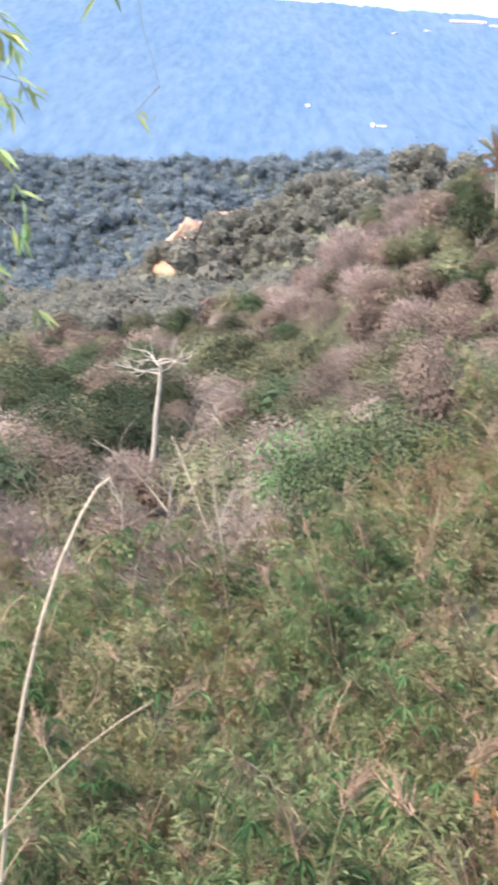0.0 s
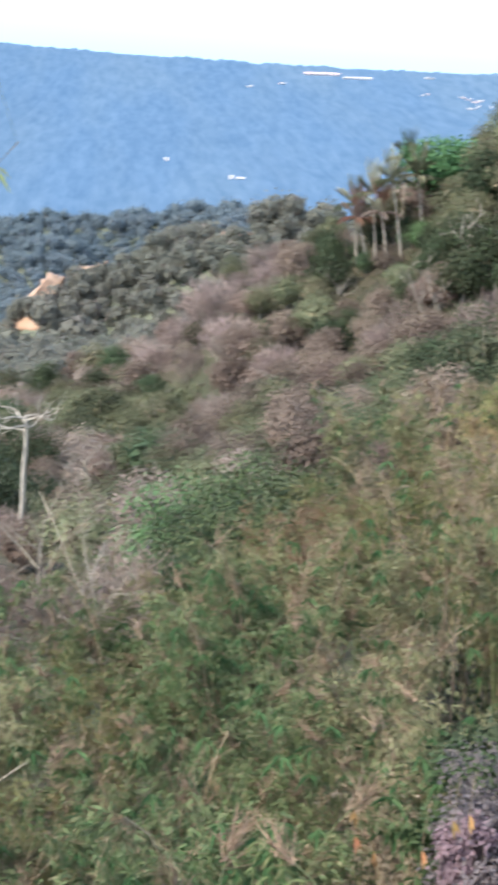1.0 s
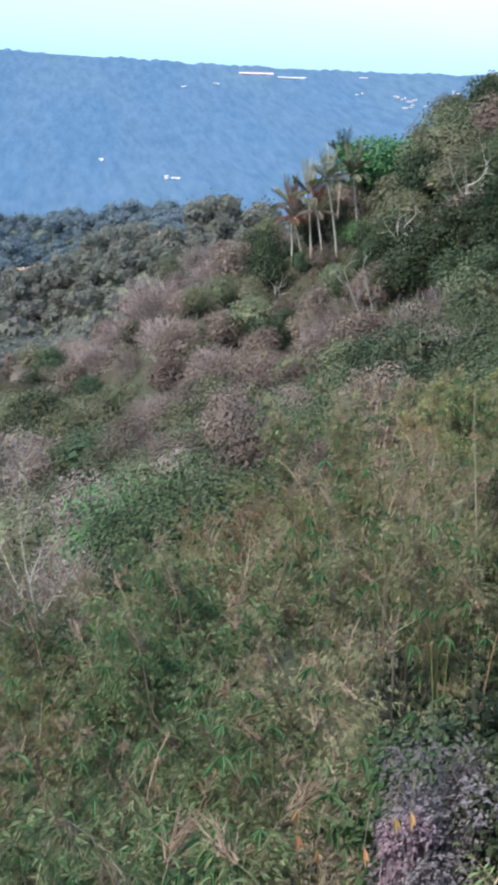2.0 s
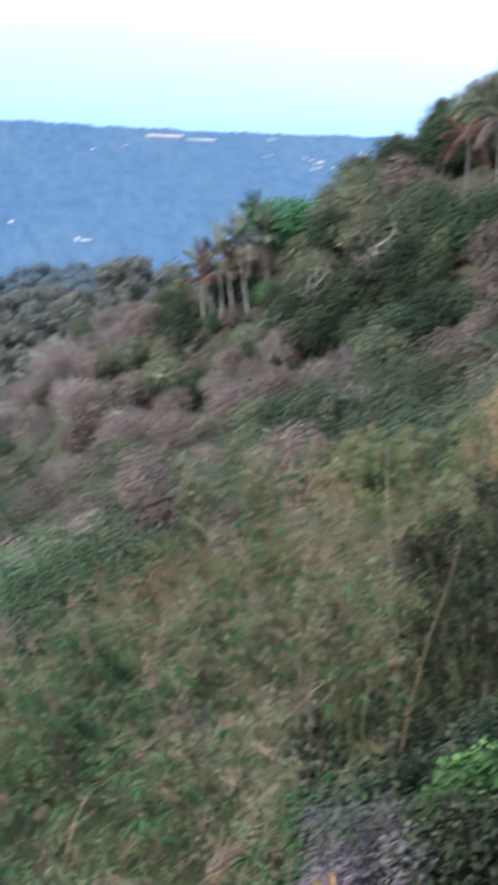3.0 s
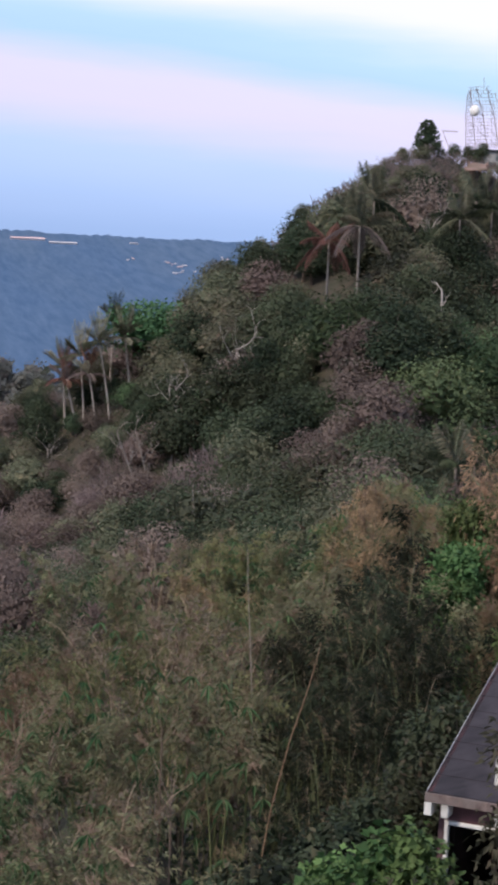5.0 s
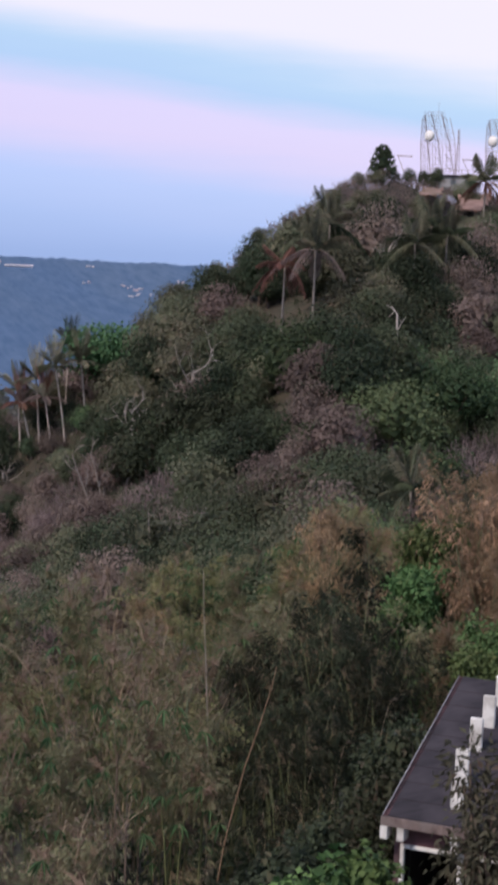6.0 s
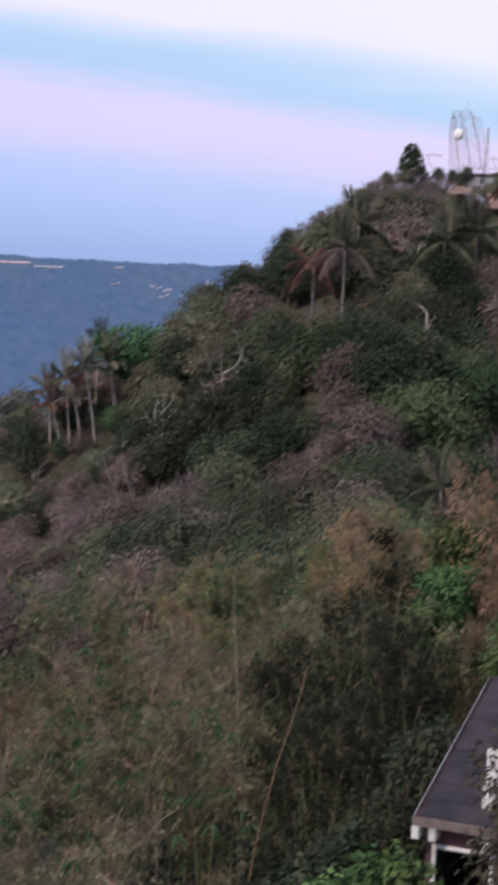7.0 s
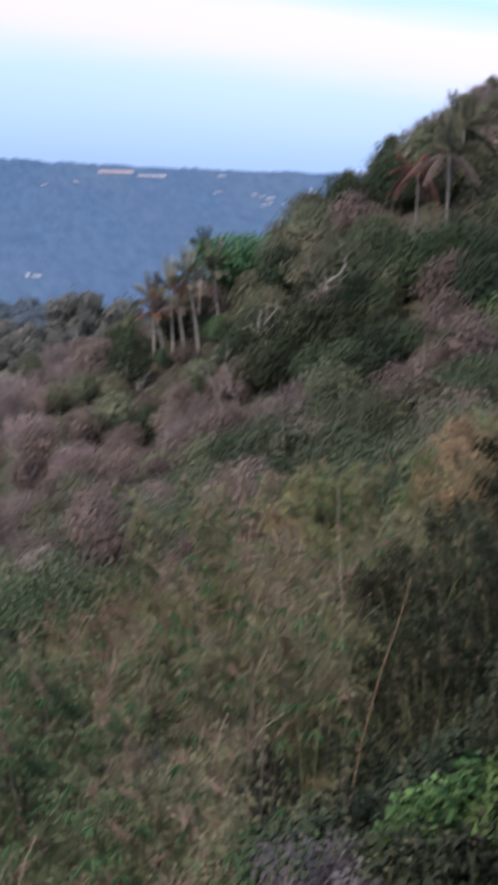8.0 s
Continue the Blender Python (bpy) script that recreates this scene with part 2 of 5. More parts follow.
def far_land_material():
    """Wooded land with kilometres of blue evening haze put into its colour and its faint glow: a plain backdrop."""
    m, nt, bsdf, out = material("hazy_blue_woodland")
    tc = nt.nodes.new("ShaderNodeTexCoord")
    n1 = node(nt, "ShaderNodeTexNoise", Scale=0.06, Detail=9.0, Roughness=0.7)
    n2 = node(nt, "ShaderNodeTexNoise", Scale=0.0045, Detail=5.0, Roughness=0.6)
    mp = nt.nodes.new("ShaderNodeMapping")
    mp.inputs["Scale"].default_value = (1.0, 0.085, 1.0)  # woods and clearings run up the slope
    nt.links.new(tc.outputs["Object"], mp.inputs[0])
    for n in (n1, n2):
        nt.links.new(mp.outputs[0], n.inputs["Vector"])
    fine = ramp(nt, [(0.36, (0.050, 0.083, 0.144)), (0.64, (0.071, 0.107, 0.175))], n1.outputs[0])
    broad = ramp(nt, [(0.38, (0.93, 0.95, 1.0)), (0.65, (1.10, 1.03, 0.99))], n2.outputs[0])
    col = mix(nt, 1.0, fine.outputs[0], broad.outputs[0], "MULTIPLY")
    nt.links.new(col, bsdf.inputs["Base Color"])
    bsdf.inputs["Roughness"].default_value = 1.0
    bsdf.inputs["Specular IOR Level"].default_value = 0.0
    # the same blue is emitted, as the glow of the haze
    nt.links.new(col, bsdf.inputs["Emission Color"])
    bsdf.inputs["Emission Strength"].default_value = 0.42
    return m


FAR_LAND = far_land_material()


def glass_material():
    m, nt, bsdf, out = material("window_glass")
    bsdf.inputs["Base Color"].default_value = (0.55, 0.62, 0.66, 1)
    bsdf.inputs["Roughness"].default_value = 0.05
    bsdf.inputs["Transmission Weight"].default_value = 1.0
    return m


GLASS = glass_material()


# ---- mesh helpers ----
class Soup:
    """Gathers vertices and faces with numpy, for one mesh."""

    def __init__(self):
        self.v, self.f, self.n = [], [], 0

    def add(self, v, f):
        v = np.asarray(v, float).reshape(-1, 3)
        self.f.extend((np.asarray(f, int) + self.n).tolist())
        self.v.append(v)
        self.n += len(v)
        return self

    def mesh(self, name, mat, smooth=False):
        me = bpy.data.meshes.new(name)
        me.from_pydata(np.concatenate(self.v).tolist(), [], self.f)
        me.materials.append(mat)
        if smooth:
            me.shade_smooth()
        me.update()
        return me


def unit(v):
    return v / np.maximum(np.linalg.norm(v, axis=-1, keepdims=True), 1e-9)


def add_leaves(soup, base, way, face, length, width, fold=0.25, droop=0.0):
    """Folded pointed leaves: base points, directions, rough normals (n x 3), lengths and widths (n)."""
    base, way = np.asarray(base, float), unit(np.asarray(way, float))
    side = unit(np.cross(way, face))
    up = np.cross(side, way)
    L, W = np.asarray(length)[:, None], np.asarray(width)[:, None]
    mid = base + way * L * 0.42
    tip = base + way * L - np.array([0, 0, 1.0]) * L * droop
    a, b = mid + side * W * 0.5 + up * W * fold, mid - side * W * 0.5 + up * W * fold
    v = np.stack([base, a, tip, b], 1).reshape(-1, 3)
    k = np.arange(len(base))[:, None] * 4
    f = np.concatenate([k + [0, 1, 2], k + [0, 2, 3]], 1).reshape(-1, 3)
    soup.add(v, f)


def add_tube(soup, path, radii, sides=5, closed=True):
    path = np.asarray(path, float)
    n = len(path)
    radii = np.broadcast_to(np.asarray(radii, float), (n,))
    d = unit(np.gradient(path, axis=0))
    ref = np.array([0, 0, 1.0]) if abs(d[0, 2]) < 0.9 else np.array([1.0, 0, 0])
    s = unit(np.cross(d, ref))
    u = np.cross(s, d)
    a = np.linspace(0, 2 * np.pi, sides, endpoint=False)
    ring = np.cos(a)[None, :, None] * s[:, None] + np.sin(a)[None, :, None] * u[:, None]
    v = (path[:, None] + ring * radii[:, None, None]).reshape(-1, 3)
    f = []
    for i in range(n - 1):
        for j in range(sides):
            k = (j + 1) % sides
            f.append((i * sides + j, i * sides + k, (i + 1) * sides + k, (i + 1) * sides + j))
    soup.add(v, np.array(f))
    if closed:
        soup.f.append([soup.n - sides + j for j in range(sides)])


def add_twigs(soup, base, tip, width):
    """Thin three-cornered twigs from base to tip (n x 3)."""
    base, tip = np.asarray(base, float), np.asarray(tip, float)
    d = unit(tip - base)
    s = unit(np.cross(d, np.array([0.3, 0.5, 0.8])))
    u = np.cross(s, d)
    w = np.broadcast_to(np.asarray(width, float), (len(base),))[:, None]
    v = np.stack([base + s * w, base - s * w, tip, base + u * w, base - u * w], 1).reshape(-1, 3)
    k = np.arange(len(base))[:, None] * 5
    f = np.concatenate([k + [0, 1, 2], k + [3, 4, 2]], 1).reshape(-1, 3)
    soup.add(v, f)


def add_box(soup, lo, hi, m=None, bevel=0.0):
    bm = bmesh.new()
    c = [(a + b) / 2 for a, b in zip(lo, hi)]
    bmesh.ops.create_cube(bm, size=1, matrix=Matrix.LocRotScale(c, None, [abs(b - a) for a, b in zip(lo, hi)]))
    if bevel:
        bmesh.ops.bevel(bm, geom=bm.edges[:], offset=bevel, segments=1, affect="EDGES")
    bm.verts.ensure_lookup_table()
    v = [(m @ x.co if m else x.co) for x in bm.verts]
    faces = [[x.index for x in fc.verts] for fc in bm.faces]
    k = soup.n
    soup.add([tuple(p) for p in v], np.zeros((0, 3)))
    soup.f.extend([[i + k for i in fc] for fc in faces])
    bm.free()


BALLS = {}


def ball(level):
    if level not in BALLS:
        bm = bmesh.new()
        bmesh.ops.create_icosphere(bm, subdivisions=level, radius=1)
        BALLS[level] = np.array([x.co[:] for x in bm.verts]), np.array([[x.index for x in fc.verts] for fc in bm.faces])
        bm.free()
    return BALLS[level]


def add_lump(soup, centre, radii, rng, rough=0.18, level=2):
    """An inner mass of leaves: a loose shell of single tilted blades."""
    v, f = ball(level)
    tri = v[f] * (1 + rough * rng.normal(size=(len(f), 1, 1))) + rng.normal(size=(len(f), 3, 3)) * 0.30 / level
    soup.add(tri.reshape(-1, 3) * np.asarray(radii) + np.asarray(centre), np.arange(len(f) * 3).reshape(-1, 3))


def part(name, soup, mat, parent, label="", smooth=False, kind=""):
    me = soup if isinstance(soup, bpy.types.Mesh) else soup.mesh(name, mat, smooth)
    ob = new(name, me)
    ob.parent = parent
    return tagged(ob, label, "", "", kind)


def thing(name, label, category, group="", kind=""):
    return tagged(new(name), label, category, group, kind)


def scaled(x, y, z, turn=0.0, s=1.0, sz=None, lean=0.0, lean_way=0.0):
    m = Matrix.Translation((x, y, z)) @ Matrix.Rotation(radians(lean_way), 4, "Z") @ Matrix.Rotation(radians(lean), 4, "X") @ Matrix.Rotation(radians(turn - lean_way), 4, "Z")
    return m @ Matrix.Diagonal((s, s, sz or s, 1))


# ---- the lie of the land ----
def ground_height(x, y):
    x, y = np.asarray(x, float), np.asarray(y, float)
    r, az = np.hypot(x, y), np.degrees(np.arctan2(x, y))
    fall = np.interp(az, [-10, 2, 10, 18], [0.15, 0.13, 0.08, 0.045])
    near = -13.5 - fall * r + np.interp(r, [0, 4, 9, 16], [11.9, 11.5, 6.0, 0.0])
    r2 = np.interp(az, [-10, 0, 6, 12, 20, 30], [225, 212, 195, 192, 235, 255])
    z2 = np.interp(az, [-40, -8, -3, 0, 1.8, 4, 7, 8.5, 10, 12, 13, 14, 15, 16, 17, 17.6, 19, 20, 24, 60],
                   [-60, -50, -43, -38, -32, -24, -20.3, -16.8, -13.8, -8.4, -4.6, -2.5, 1.2, 4.7, 7.4, 9.4, 11.4, 11.4, 10.5, -20])
    hill = z2 - np.where(r < r2, 0.25, 0.45) * np.abs(r - r2)
    z3 = np.interp(az, [-40, -8.3, -6, -4, -3.4, -2, -0.6, 1, 2.5, 4.6, 7, 12, 40], [-95, -77, -70, -62, -58, -50.5, -48, -44, -39.5, -35.5, -37, -56, -90])
    spur = z3 - np.where(r < 390, 0.36, 0.5) * np.abs(r - 390)
    wood = np.interp(az, [-40, -8, 0, 4, 8, 30], [-66, -61, -60, -55, -58, -80]) - np.where(r < 640, 0.30, 0.42) * np.abs(r - 640)
    fold = np.sin(x * 0.085 + y * 0.03 + 1.5 * np.sin(y * 0.018)) + 0.6 * np.sin(x * 0.19 - y * 0.02)
    spur, wood = spur + 2.2 * fold * np.clip((395 - r) / 30, 0, 1), wood + 4.0 * fold * np.clip((640 - r) / 40, 0, 1)
    stack = np.stack([near, hill, spur, wood])
    z = np.log(np.exp((stack - stack.max(0)) / 2.0).sum(0)) * 2.0 + stack.max(0)
    rough = np.clip((r - 6) / 20, 0, 1)
    z = z + rough * (0.5 * np.sin(x * 0.21 + 1.3 * np.sin(y * 0.13)) + 0.5 * np.sin(y * 0.17 + 1.7 * np.sin(x * 0.11)) + 0.9 * np.sin(x * 0.047 + y * 0.031))
    return np.maximum(z, -235.0)


def far_height(x, y):
    x, y = np.asarray(x, float), np.asarray(y, float)
    r, az = np.hypot(x, y), np.degrees(np.arctan2(x, y))
    crest = 4600 * np.tan(np.radians(np.interp(az, [-60, -8.4, -2.7, 1.2, 5, 13, 60], [0.9, 0.5, 0.06, -0.12, -0.28, -0.36, -0.4])))
    z = np.interp(r, [1000, 1800, 2500, 3300, 4100, 4600], [-245, -245, -228, -160, -78, 0])
    z = np.where(r < 4600, z + (crest) * np.clip((r - 2000) / 2600, 0, 1), crest - 0.1 * (r - 4600))
    wave = 14 * np.sin(x * 0.0031 + 1.1 * np.sin(y * 0.0017)) + 10 * np.sin(y * 0.0046 + 1.5 * np.sin(x * 0.0023)) + 4 * np.sin(x * 0.017 + y * 0.009)
    bumps = np.array([noise.noise(Vector((a * 0.03, b * 0.01, 0))) * 2 + noise.noise(Vector((a * 0.0042, b * 0.0016, 3))) * 9 for a, b in zip(x.ravel(), y.ravel())]).reshape(x.shape)
    crowns = np.array([abs(noise.noise(Vector((a * 0.035, 7, 0)))) * 9 + abs(noise.noise(Vector((a * 0.009, 2, 5)))) * 7 for a in x.ravel()]).reshape(x.shape)
    return z + bumps * np.clip((4500 - r) / 900, 0.16, 1) + crowns * (np.abs(r - 4590) < 30)


def polar_sheet(name, height, radii, angles, mat, label, category, kind="structure"):
    A, R = np.meshgrid(np.radians(angles), radii)
    X, Y = R * np.sin(A), R * np.cos(A)
    Z = height(X, Y)
    n, m = A.shape
    i, j = np.meshgrid(np.arange(n - 1), np.arange(m - 1), indexing="ij")
    k = (i * m + j).ravel()
    soup = Soup().add(np.stack([X, Y, Z], -1), np.stack([k, k + 1, k + m + 1, k + m], 1))
    ob = new(name, soup.mesh(name, mat, True))
    return tagged(ob, label, category, "", kind)


VIEW = np.arange(-14, 30.01, 0.4)
ROUND = np.concatenate([VIEW, np.arange(33, 343, 3.0), [346.0]])
polar_sheet("ground", ground_height, np.concatenate([[0.0], np.geomspace(1.0, 1250, 170)]), ROUND, EARTH,
            "hillside ground of brown leaf litter and dry grass", "ground")
FINE = np.concatenate([np.arange(-14, 30.01, 0.11), np.arange(33, 343, 3.0), [346.0]])
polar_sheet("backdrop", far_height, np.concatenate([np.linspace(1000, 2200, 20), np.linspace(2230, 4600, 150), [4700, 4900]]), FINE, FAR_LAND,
            "distant wooded plateau with evening haze painted into its blue", "distant land")


def ground_at(az, r):
    p = spot(az, 0, r)
    return float(ground_height(p.x, p.y))


# ---- trees of the hillside ----
def crown_mesh(name, rng, mat, width, height, base, lumps, leaves, size):
    """A crown: rounded masses of leaves over a dome, dark hollows between them, and a ragged rim."""
    soup = Soup()
    k = np.arange(lumps)
    out = np.sqrt((k + 0.4) / lumps)
    a = k * 2.4 + rng.uniform(0, 6.283) + rng.normal(size=lumps) * 0.25
    q = out * width * 0.36 * rng.uniform(0.85, 1.12, lumps)
    h = base + height * (0.72 * np.sqrt(np.maximum(0.05, 1 - 0.92 * out ** 2)) + rng.uniform(-0.09, 0.09, lumps))
    s = width * rng.uniform(0.15, 0.23, lumps)
    c = np.stack([q * np.cos(a), q * np.sin(a), h, s], 1)
    add_lump(soup, (0, 0, base + height * 0.38), (width * 0.27, width * 0.27, height * 0.26), rng, 0.06, 3)
    pick = rng.integers(0, lumps, leaves)
    d = unit(rng.normal(size=(leaves, 3)) + [0, 0, 0.45])
    p = c[pick, :3] + d * c[pick, 3:4] * (0.45 + 0.7 * rng.uniform(0, 1, (leaves, 1)) ** 0.8) * [1, 1, 0.85]
    way = unit(np.cross(d, rng.normal(size=(leaves, 3))) + d * 0.35 - [0, 0, 0.25])
    face = unit(rng.normal(size=(leaves, 3)) * 0.38 + d)
    L = size * rng.uniform(0.6, 1.4, leaves)
    add_leaves(soup, p, way, face, L, L * rng.uniform(0.5, 0.85, leaves), 0.15)
    return soup.mesh(name, mat), c


def limbs(soup, rng, start, way, length, radius, depth, spread=0.6, rise=0.15, sides=5, forks=3):
    """A tapered limb that forks."""
    pts, p, w = [np.array(start)], np.array(start, float), np.array(way, float)
    for i in range(4):
        w = unit(w + rng.normal(size=3) * 0.16 + [0, 0, rise * 0.3])
        p = p + w * length / 4
        pts.append(p)
    add_tube(soup, pts, np.linspace(radius, radius * 0.5, 5), sides)
    if depth:
        for k in range(forks):
            at = pts[rng.integers(2, 5)]
            w2 = unit(w + rng.normal(size=3) * spread + [0, 0, rise])
            limbs(soup, rng, at, w2, length * rng.uniform(0.5, 0.8), radius * 0.45, depth - 1, spread, rise, max(3, sides - 1), forks)


def make_tree(seed, mat, bark, width, height, trunk, lumps, leaves, size, label, name="tree"):
    rng = np.random.default_rng(seed)
    root = thing(name, label, "tree")
    crown, c = crown_mesh("crown", rng, mat, width, height, trunk, lumps, leaves, size)
    soup = Soup()
    top = np.array([rng.normal() * 0.3, rng.normal() * 0.3, trunk + height * 0.3])
    r = 0.02 * (height + trunk) + 0.03
    add_tube(soup, [(0, 0, -1.2), top * [0.3, 0.3, 0.35], top * [0.8, 0.7, 0.7], top], [r * 1.3, r, r * 0.8, r * 0.6], 6)
    for x, y, z, s in c[:6]:
        mid = (top + [x, y, z]) / 2 + rng.normal(size=3) * 0.15
        add_tube(soup, [top * 0.85, mid, (x, y, z)], [r * 0.5, r * 0.35, r * 0.12], 4)
    part("trunk", soup, bark, root)
    part("crown", crown, mat, root, kind="stuff")
    return root


def make_bare_shrub(seed, mat, width, height, twigs, leaves, label):
    """A leafless or nearly leafless bush: a haze of fine twigs on a few stems."""
    rng = np.random.default_rng(seed)
    root = thing("dry_shrub", label, "shrub")
    soup = Soup()
    for k in range(5):
        a = rng.uniform(0, 6.283)
        w = unit(np.array([math.cos(a) * 0.5, math.sin(a) * 0.5, 1.0]))
        limbs(soup, rng, (0.2 * math.cos(a), 0.2 * math.sin(a), -0.8), w, height * 0.62, 0.05, 1, 0.5, 0.2, 3, 3)
    part("stem", soup, BARK_PALE if seed % 3 == 0 else BARK_BROWN, root)
    fuzz = Soup()
    d = unit(rng.normal(size=(twigs, 3)) * [1, 1, 0.8] + [0, 0, 0.35])
    p = d * rng.uniform(0.35, 0.95, (twigs, 1)) * [width * 0.5, width * 0.5, height * 0.55] + [0, 0, height * 0.42]
    q = p + unit(d + rng.normal(size=(twigs, 3)) * 0.5 + [0, 0, 0.3]) * rng.uniform(0.35, 0.9, (twigs, 1))
    add_twigs(fuzz, p, q, 0.017)
    d = unit(rng.normal(size=(leaves, 3)) + [0, 0, 0.4])
    p = d * rng.uniform(0.5, 1.0, (leaves, 1)) * [width * 0.5, width * 0.5, height * 0.52] + [0, 0, height * 0.45]
    L = rng.uniform(0.07, 0.19, leaves)
    add_leaves(fuzz, p, d + rng.normal(size=(leaves, 3)), rng.normal(size=(leaves, 3)), L, L * 0.55)
    part("crown", fuzz, mat, root, kind="stuff")
    return root


def make_dead_tree(seed, height, label, spread=0.7, lean=(0.1, 0.0), bark=None, forks=3, twist=0.1, high=0.62, reach=0.3, level=False, thick=1.0):
    rng = np.random.default_rng(seed)
    root = thing("dead_tree", label, "dead tree")
    soup = Soup()
    h = np.linspace(-1, high * height, 7)
    path = np.stack([lean[0] * h + np.cumsum(rng.normal(size=7)) * twist, lean[1] * h + np.cumsum(rng.normal(size=7)) * twist, h], 1)
    add_tube(soup, path, np.linspace(0.15, 0.085, 7) * thick, 7)
    part("trunk", soup, bark or BARK_PALE, root)
    for k in range(forks + 2):
        s = Soup()
        at = path[6] - [0, 0, 0.12 * k] if level else path[4 + k % 3]
        a = k * 2.4 + rng.uniform(0, 1)
        w = unit(np.array([math.cos(a) * spread * 1.3, math.sin(a) * spread * 1.3, 0.12 if level else 0.75]))
        limbs(s, rng, at, w, height * reach, 0.05 * thick ** 0.7, 2, min(spread, 0.8), 0.1, 5, 3)
        part("branch", s, bark or BARK_PALE, root)
    return root


rand = np.random.default_rng(11)

KINDS = {  # foliage, bark, label, name
    "green": (LEAF_DARK, BARK_BROWN, "dense dark green broadleaf tree on the hillside", "broadleaf_tree"),
    "olive": (LEAF_MID, BARK_PALE, "olive green tree with an open uneven crown", "olive_green_tree"),
    "brown": (LEAF_DRY, BARK_PALE, "dry season tree with withered brown leaves", "withered_tree"),
    "russet": (LEAF_RUSSET, BARK_PALE, "dark reddish brown tree half bare in the dry season", "russet_tree"),
    "fresh": (LEAF_SOFT, BARK_BROWN, "fresh light green leafy tree on the slope", "fresh_green_tree"),
}
TREES = {}
for k, (kind, (mat, bark, label, name)) in enumerate(KINDS.items()):
    for near in (0, 1):
        TREES[kind, near] = [make_tree(100 + 20 * k + 10 * near + i, mat, bark, rand.uniform(4.6, 6.6), rand.uniform(3.4, 4.6), rand.uniform(0.4, 1.1), (11, 15, 9)[i], (2500, 2900)[near],
                                       (0.17, 0.13)[near], label, name) for i in range(3)]
PINK_SHRUBS = [make_bare_shrub(180 + i, LEAF_PINK, rand.uniform(3.4, 4.8), rand.uniform(2.6, 3.6), 900, 160,
                               "leafless pinkish brown shrub with a haze of twigs") for i in range(3)]
BROWN_SHRUBS = [make_bare_shrub(190 + i, LEAF_DRY, rand.uniform(3.0, 4.4), rand.uniform(2.2, 3.4), 560, 520,
                                "dry brown shrub with sparse withered leaves") for i in range(3)]
GREEN_TREES = TREES["green", 0]

used = set()


def put(proto, m, label="", group="", exact=True):
    """The prototype itself the first time, a copy after that."""
    if proto.name in used:
        ob = copy_thing(proto, m @ Matrix.Diagonal((*[1 / k for k in proto.scale], 1)) if exact else m)
    else:
        used.add(proto.name)
        proto.matrix_basis = m
        ob = proto
    return tagged(ob, label, "", group)


def spread_points(rng, az, r, count, gap):
    """Uneven points in a stretch of the plan, none nearer than gap to another."""
    pts, cells = [], {}
    for k in range(count * 12):
        a = rng.uniform(*az)
        d = math.sqrt(rng.uniform(r[0] ** 2, r[1] ** 2))
        x, y = d * math.sin(radians(a)), d * math.cos(radians(a))
        i, j = int(x // gap), int(y // gap)
        if any((x - u) ** 2 + (y - v) ** 2 < gap * gap for p in (-1, 0, 1) for q in (-1, 0, 1) for u, v in cells.get((i + p, j + q), ())):
            continue
        cells.setdefault((i, j), []).append((x, y))
        pts.append((x, y, a, d))
        if len(pts) >= count:
            break
    return pts


CREST_AZ, CREST_R = [-10, 0, 6, 12, 20, 30], [225, 212, 195, 192, 235, 255]


STANDS = (  # stands of one kind on the slope: azimuth, elevation, half width, half height, kind
    (21.0, -4.2, 2.6, 1.0, "fresh"), (17.0, -2.1, 1.5, 0.7, "grey"), (18.6, -2.6, 1.0, 1.7, "green"), (17.1, -4.3, 0.6, 0.55, "russet"), (14.9, -5.0, 1.6, 1.9, "green"),
    (15.3, -7.4, 0.9, 0.7, "russet"), (19.2, -6.1, 1.9, 0.7, "russet"), (17.9, -7.2, 0.9, 1.0, "green"), (21.8, -6.2, 1.0, 0.6, "bare"), (12.0, -7.7, 0.7, 0.7, "bare"),
    (12.8, -3.0, 1.3, 0.7, "grey"), (16.5, 0.6, 1.6, 1.0, "grey"), (20.5, 0.2, 1.6, 0.9, "green"), (21.5, -1.6, 1.5, 1.0, "russet"), (9.2, -7.4, 1.5, 1.0, "russet"), (12.2, -5.6, 1.3, 1.0, "green"),
    (2.9, -8.3, 1.2, 0.9, "pink"), (1.6, -9.3, 1.1, 0.6, "pink"), (4.3, -9.6, 1.7, 1.4, "russet"), (3.4, -11.2, 1.4, 1.2, "shrub"), (6.2, -7.4, 1.3, 0.9, "grey"), (7.0, -6.0, 1.2, 0.7, "green"),
    (6.0, -10.0, 1.2, 1.2, "russet"), (-1.0, -11.6, 2.5, 1.0, "grey"), (-5.5, -13.0, 3.0, 1.2, "green"), (0.6, -13.2, 1.6, 0.8, "grey"), (8.0, -9.4, 1.4, 0.9, "russet"),
)
USUAL = {  # shares of the kinds on the brown slope and on the green hill
    "dry": (("pink", 0.13), ("brown", 0.10), ("shrub", 0.14), ("russet", 0.30), ("grey", 0.22), ("green", 0.11)),
    "wet": (("green", 0.56), ("grey", 0.17), ("russet", 0.15), ("fresh", 0.07), ("bare", 0.05)),
}


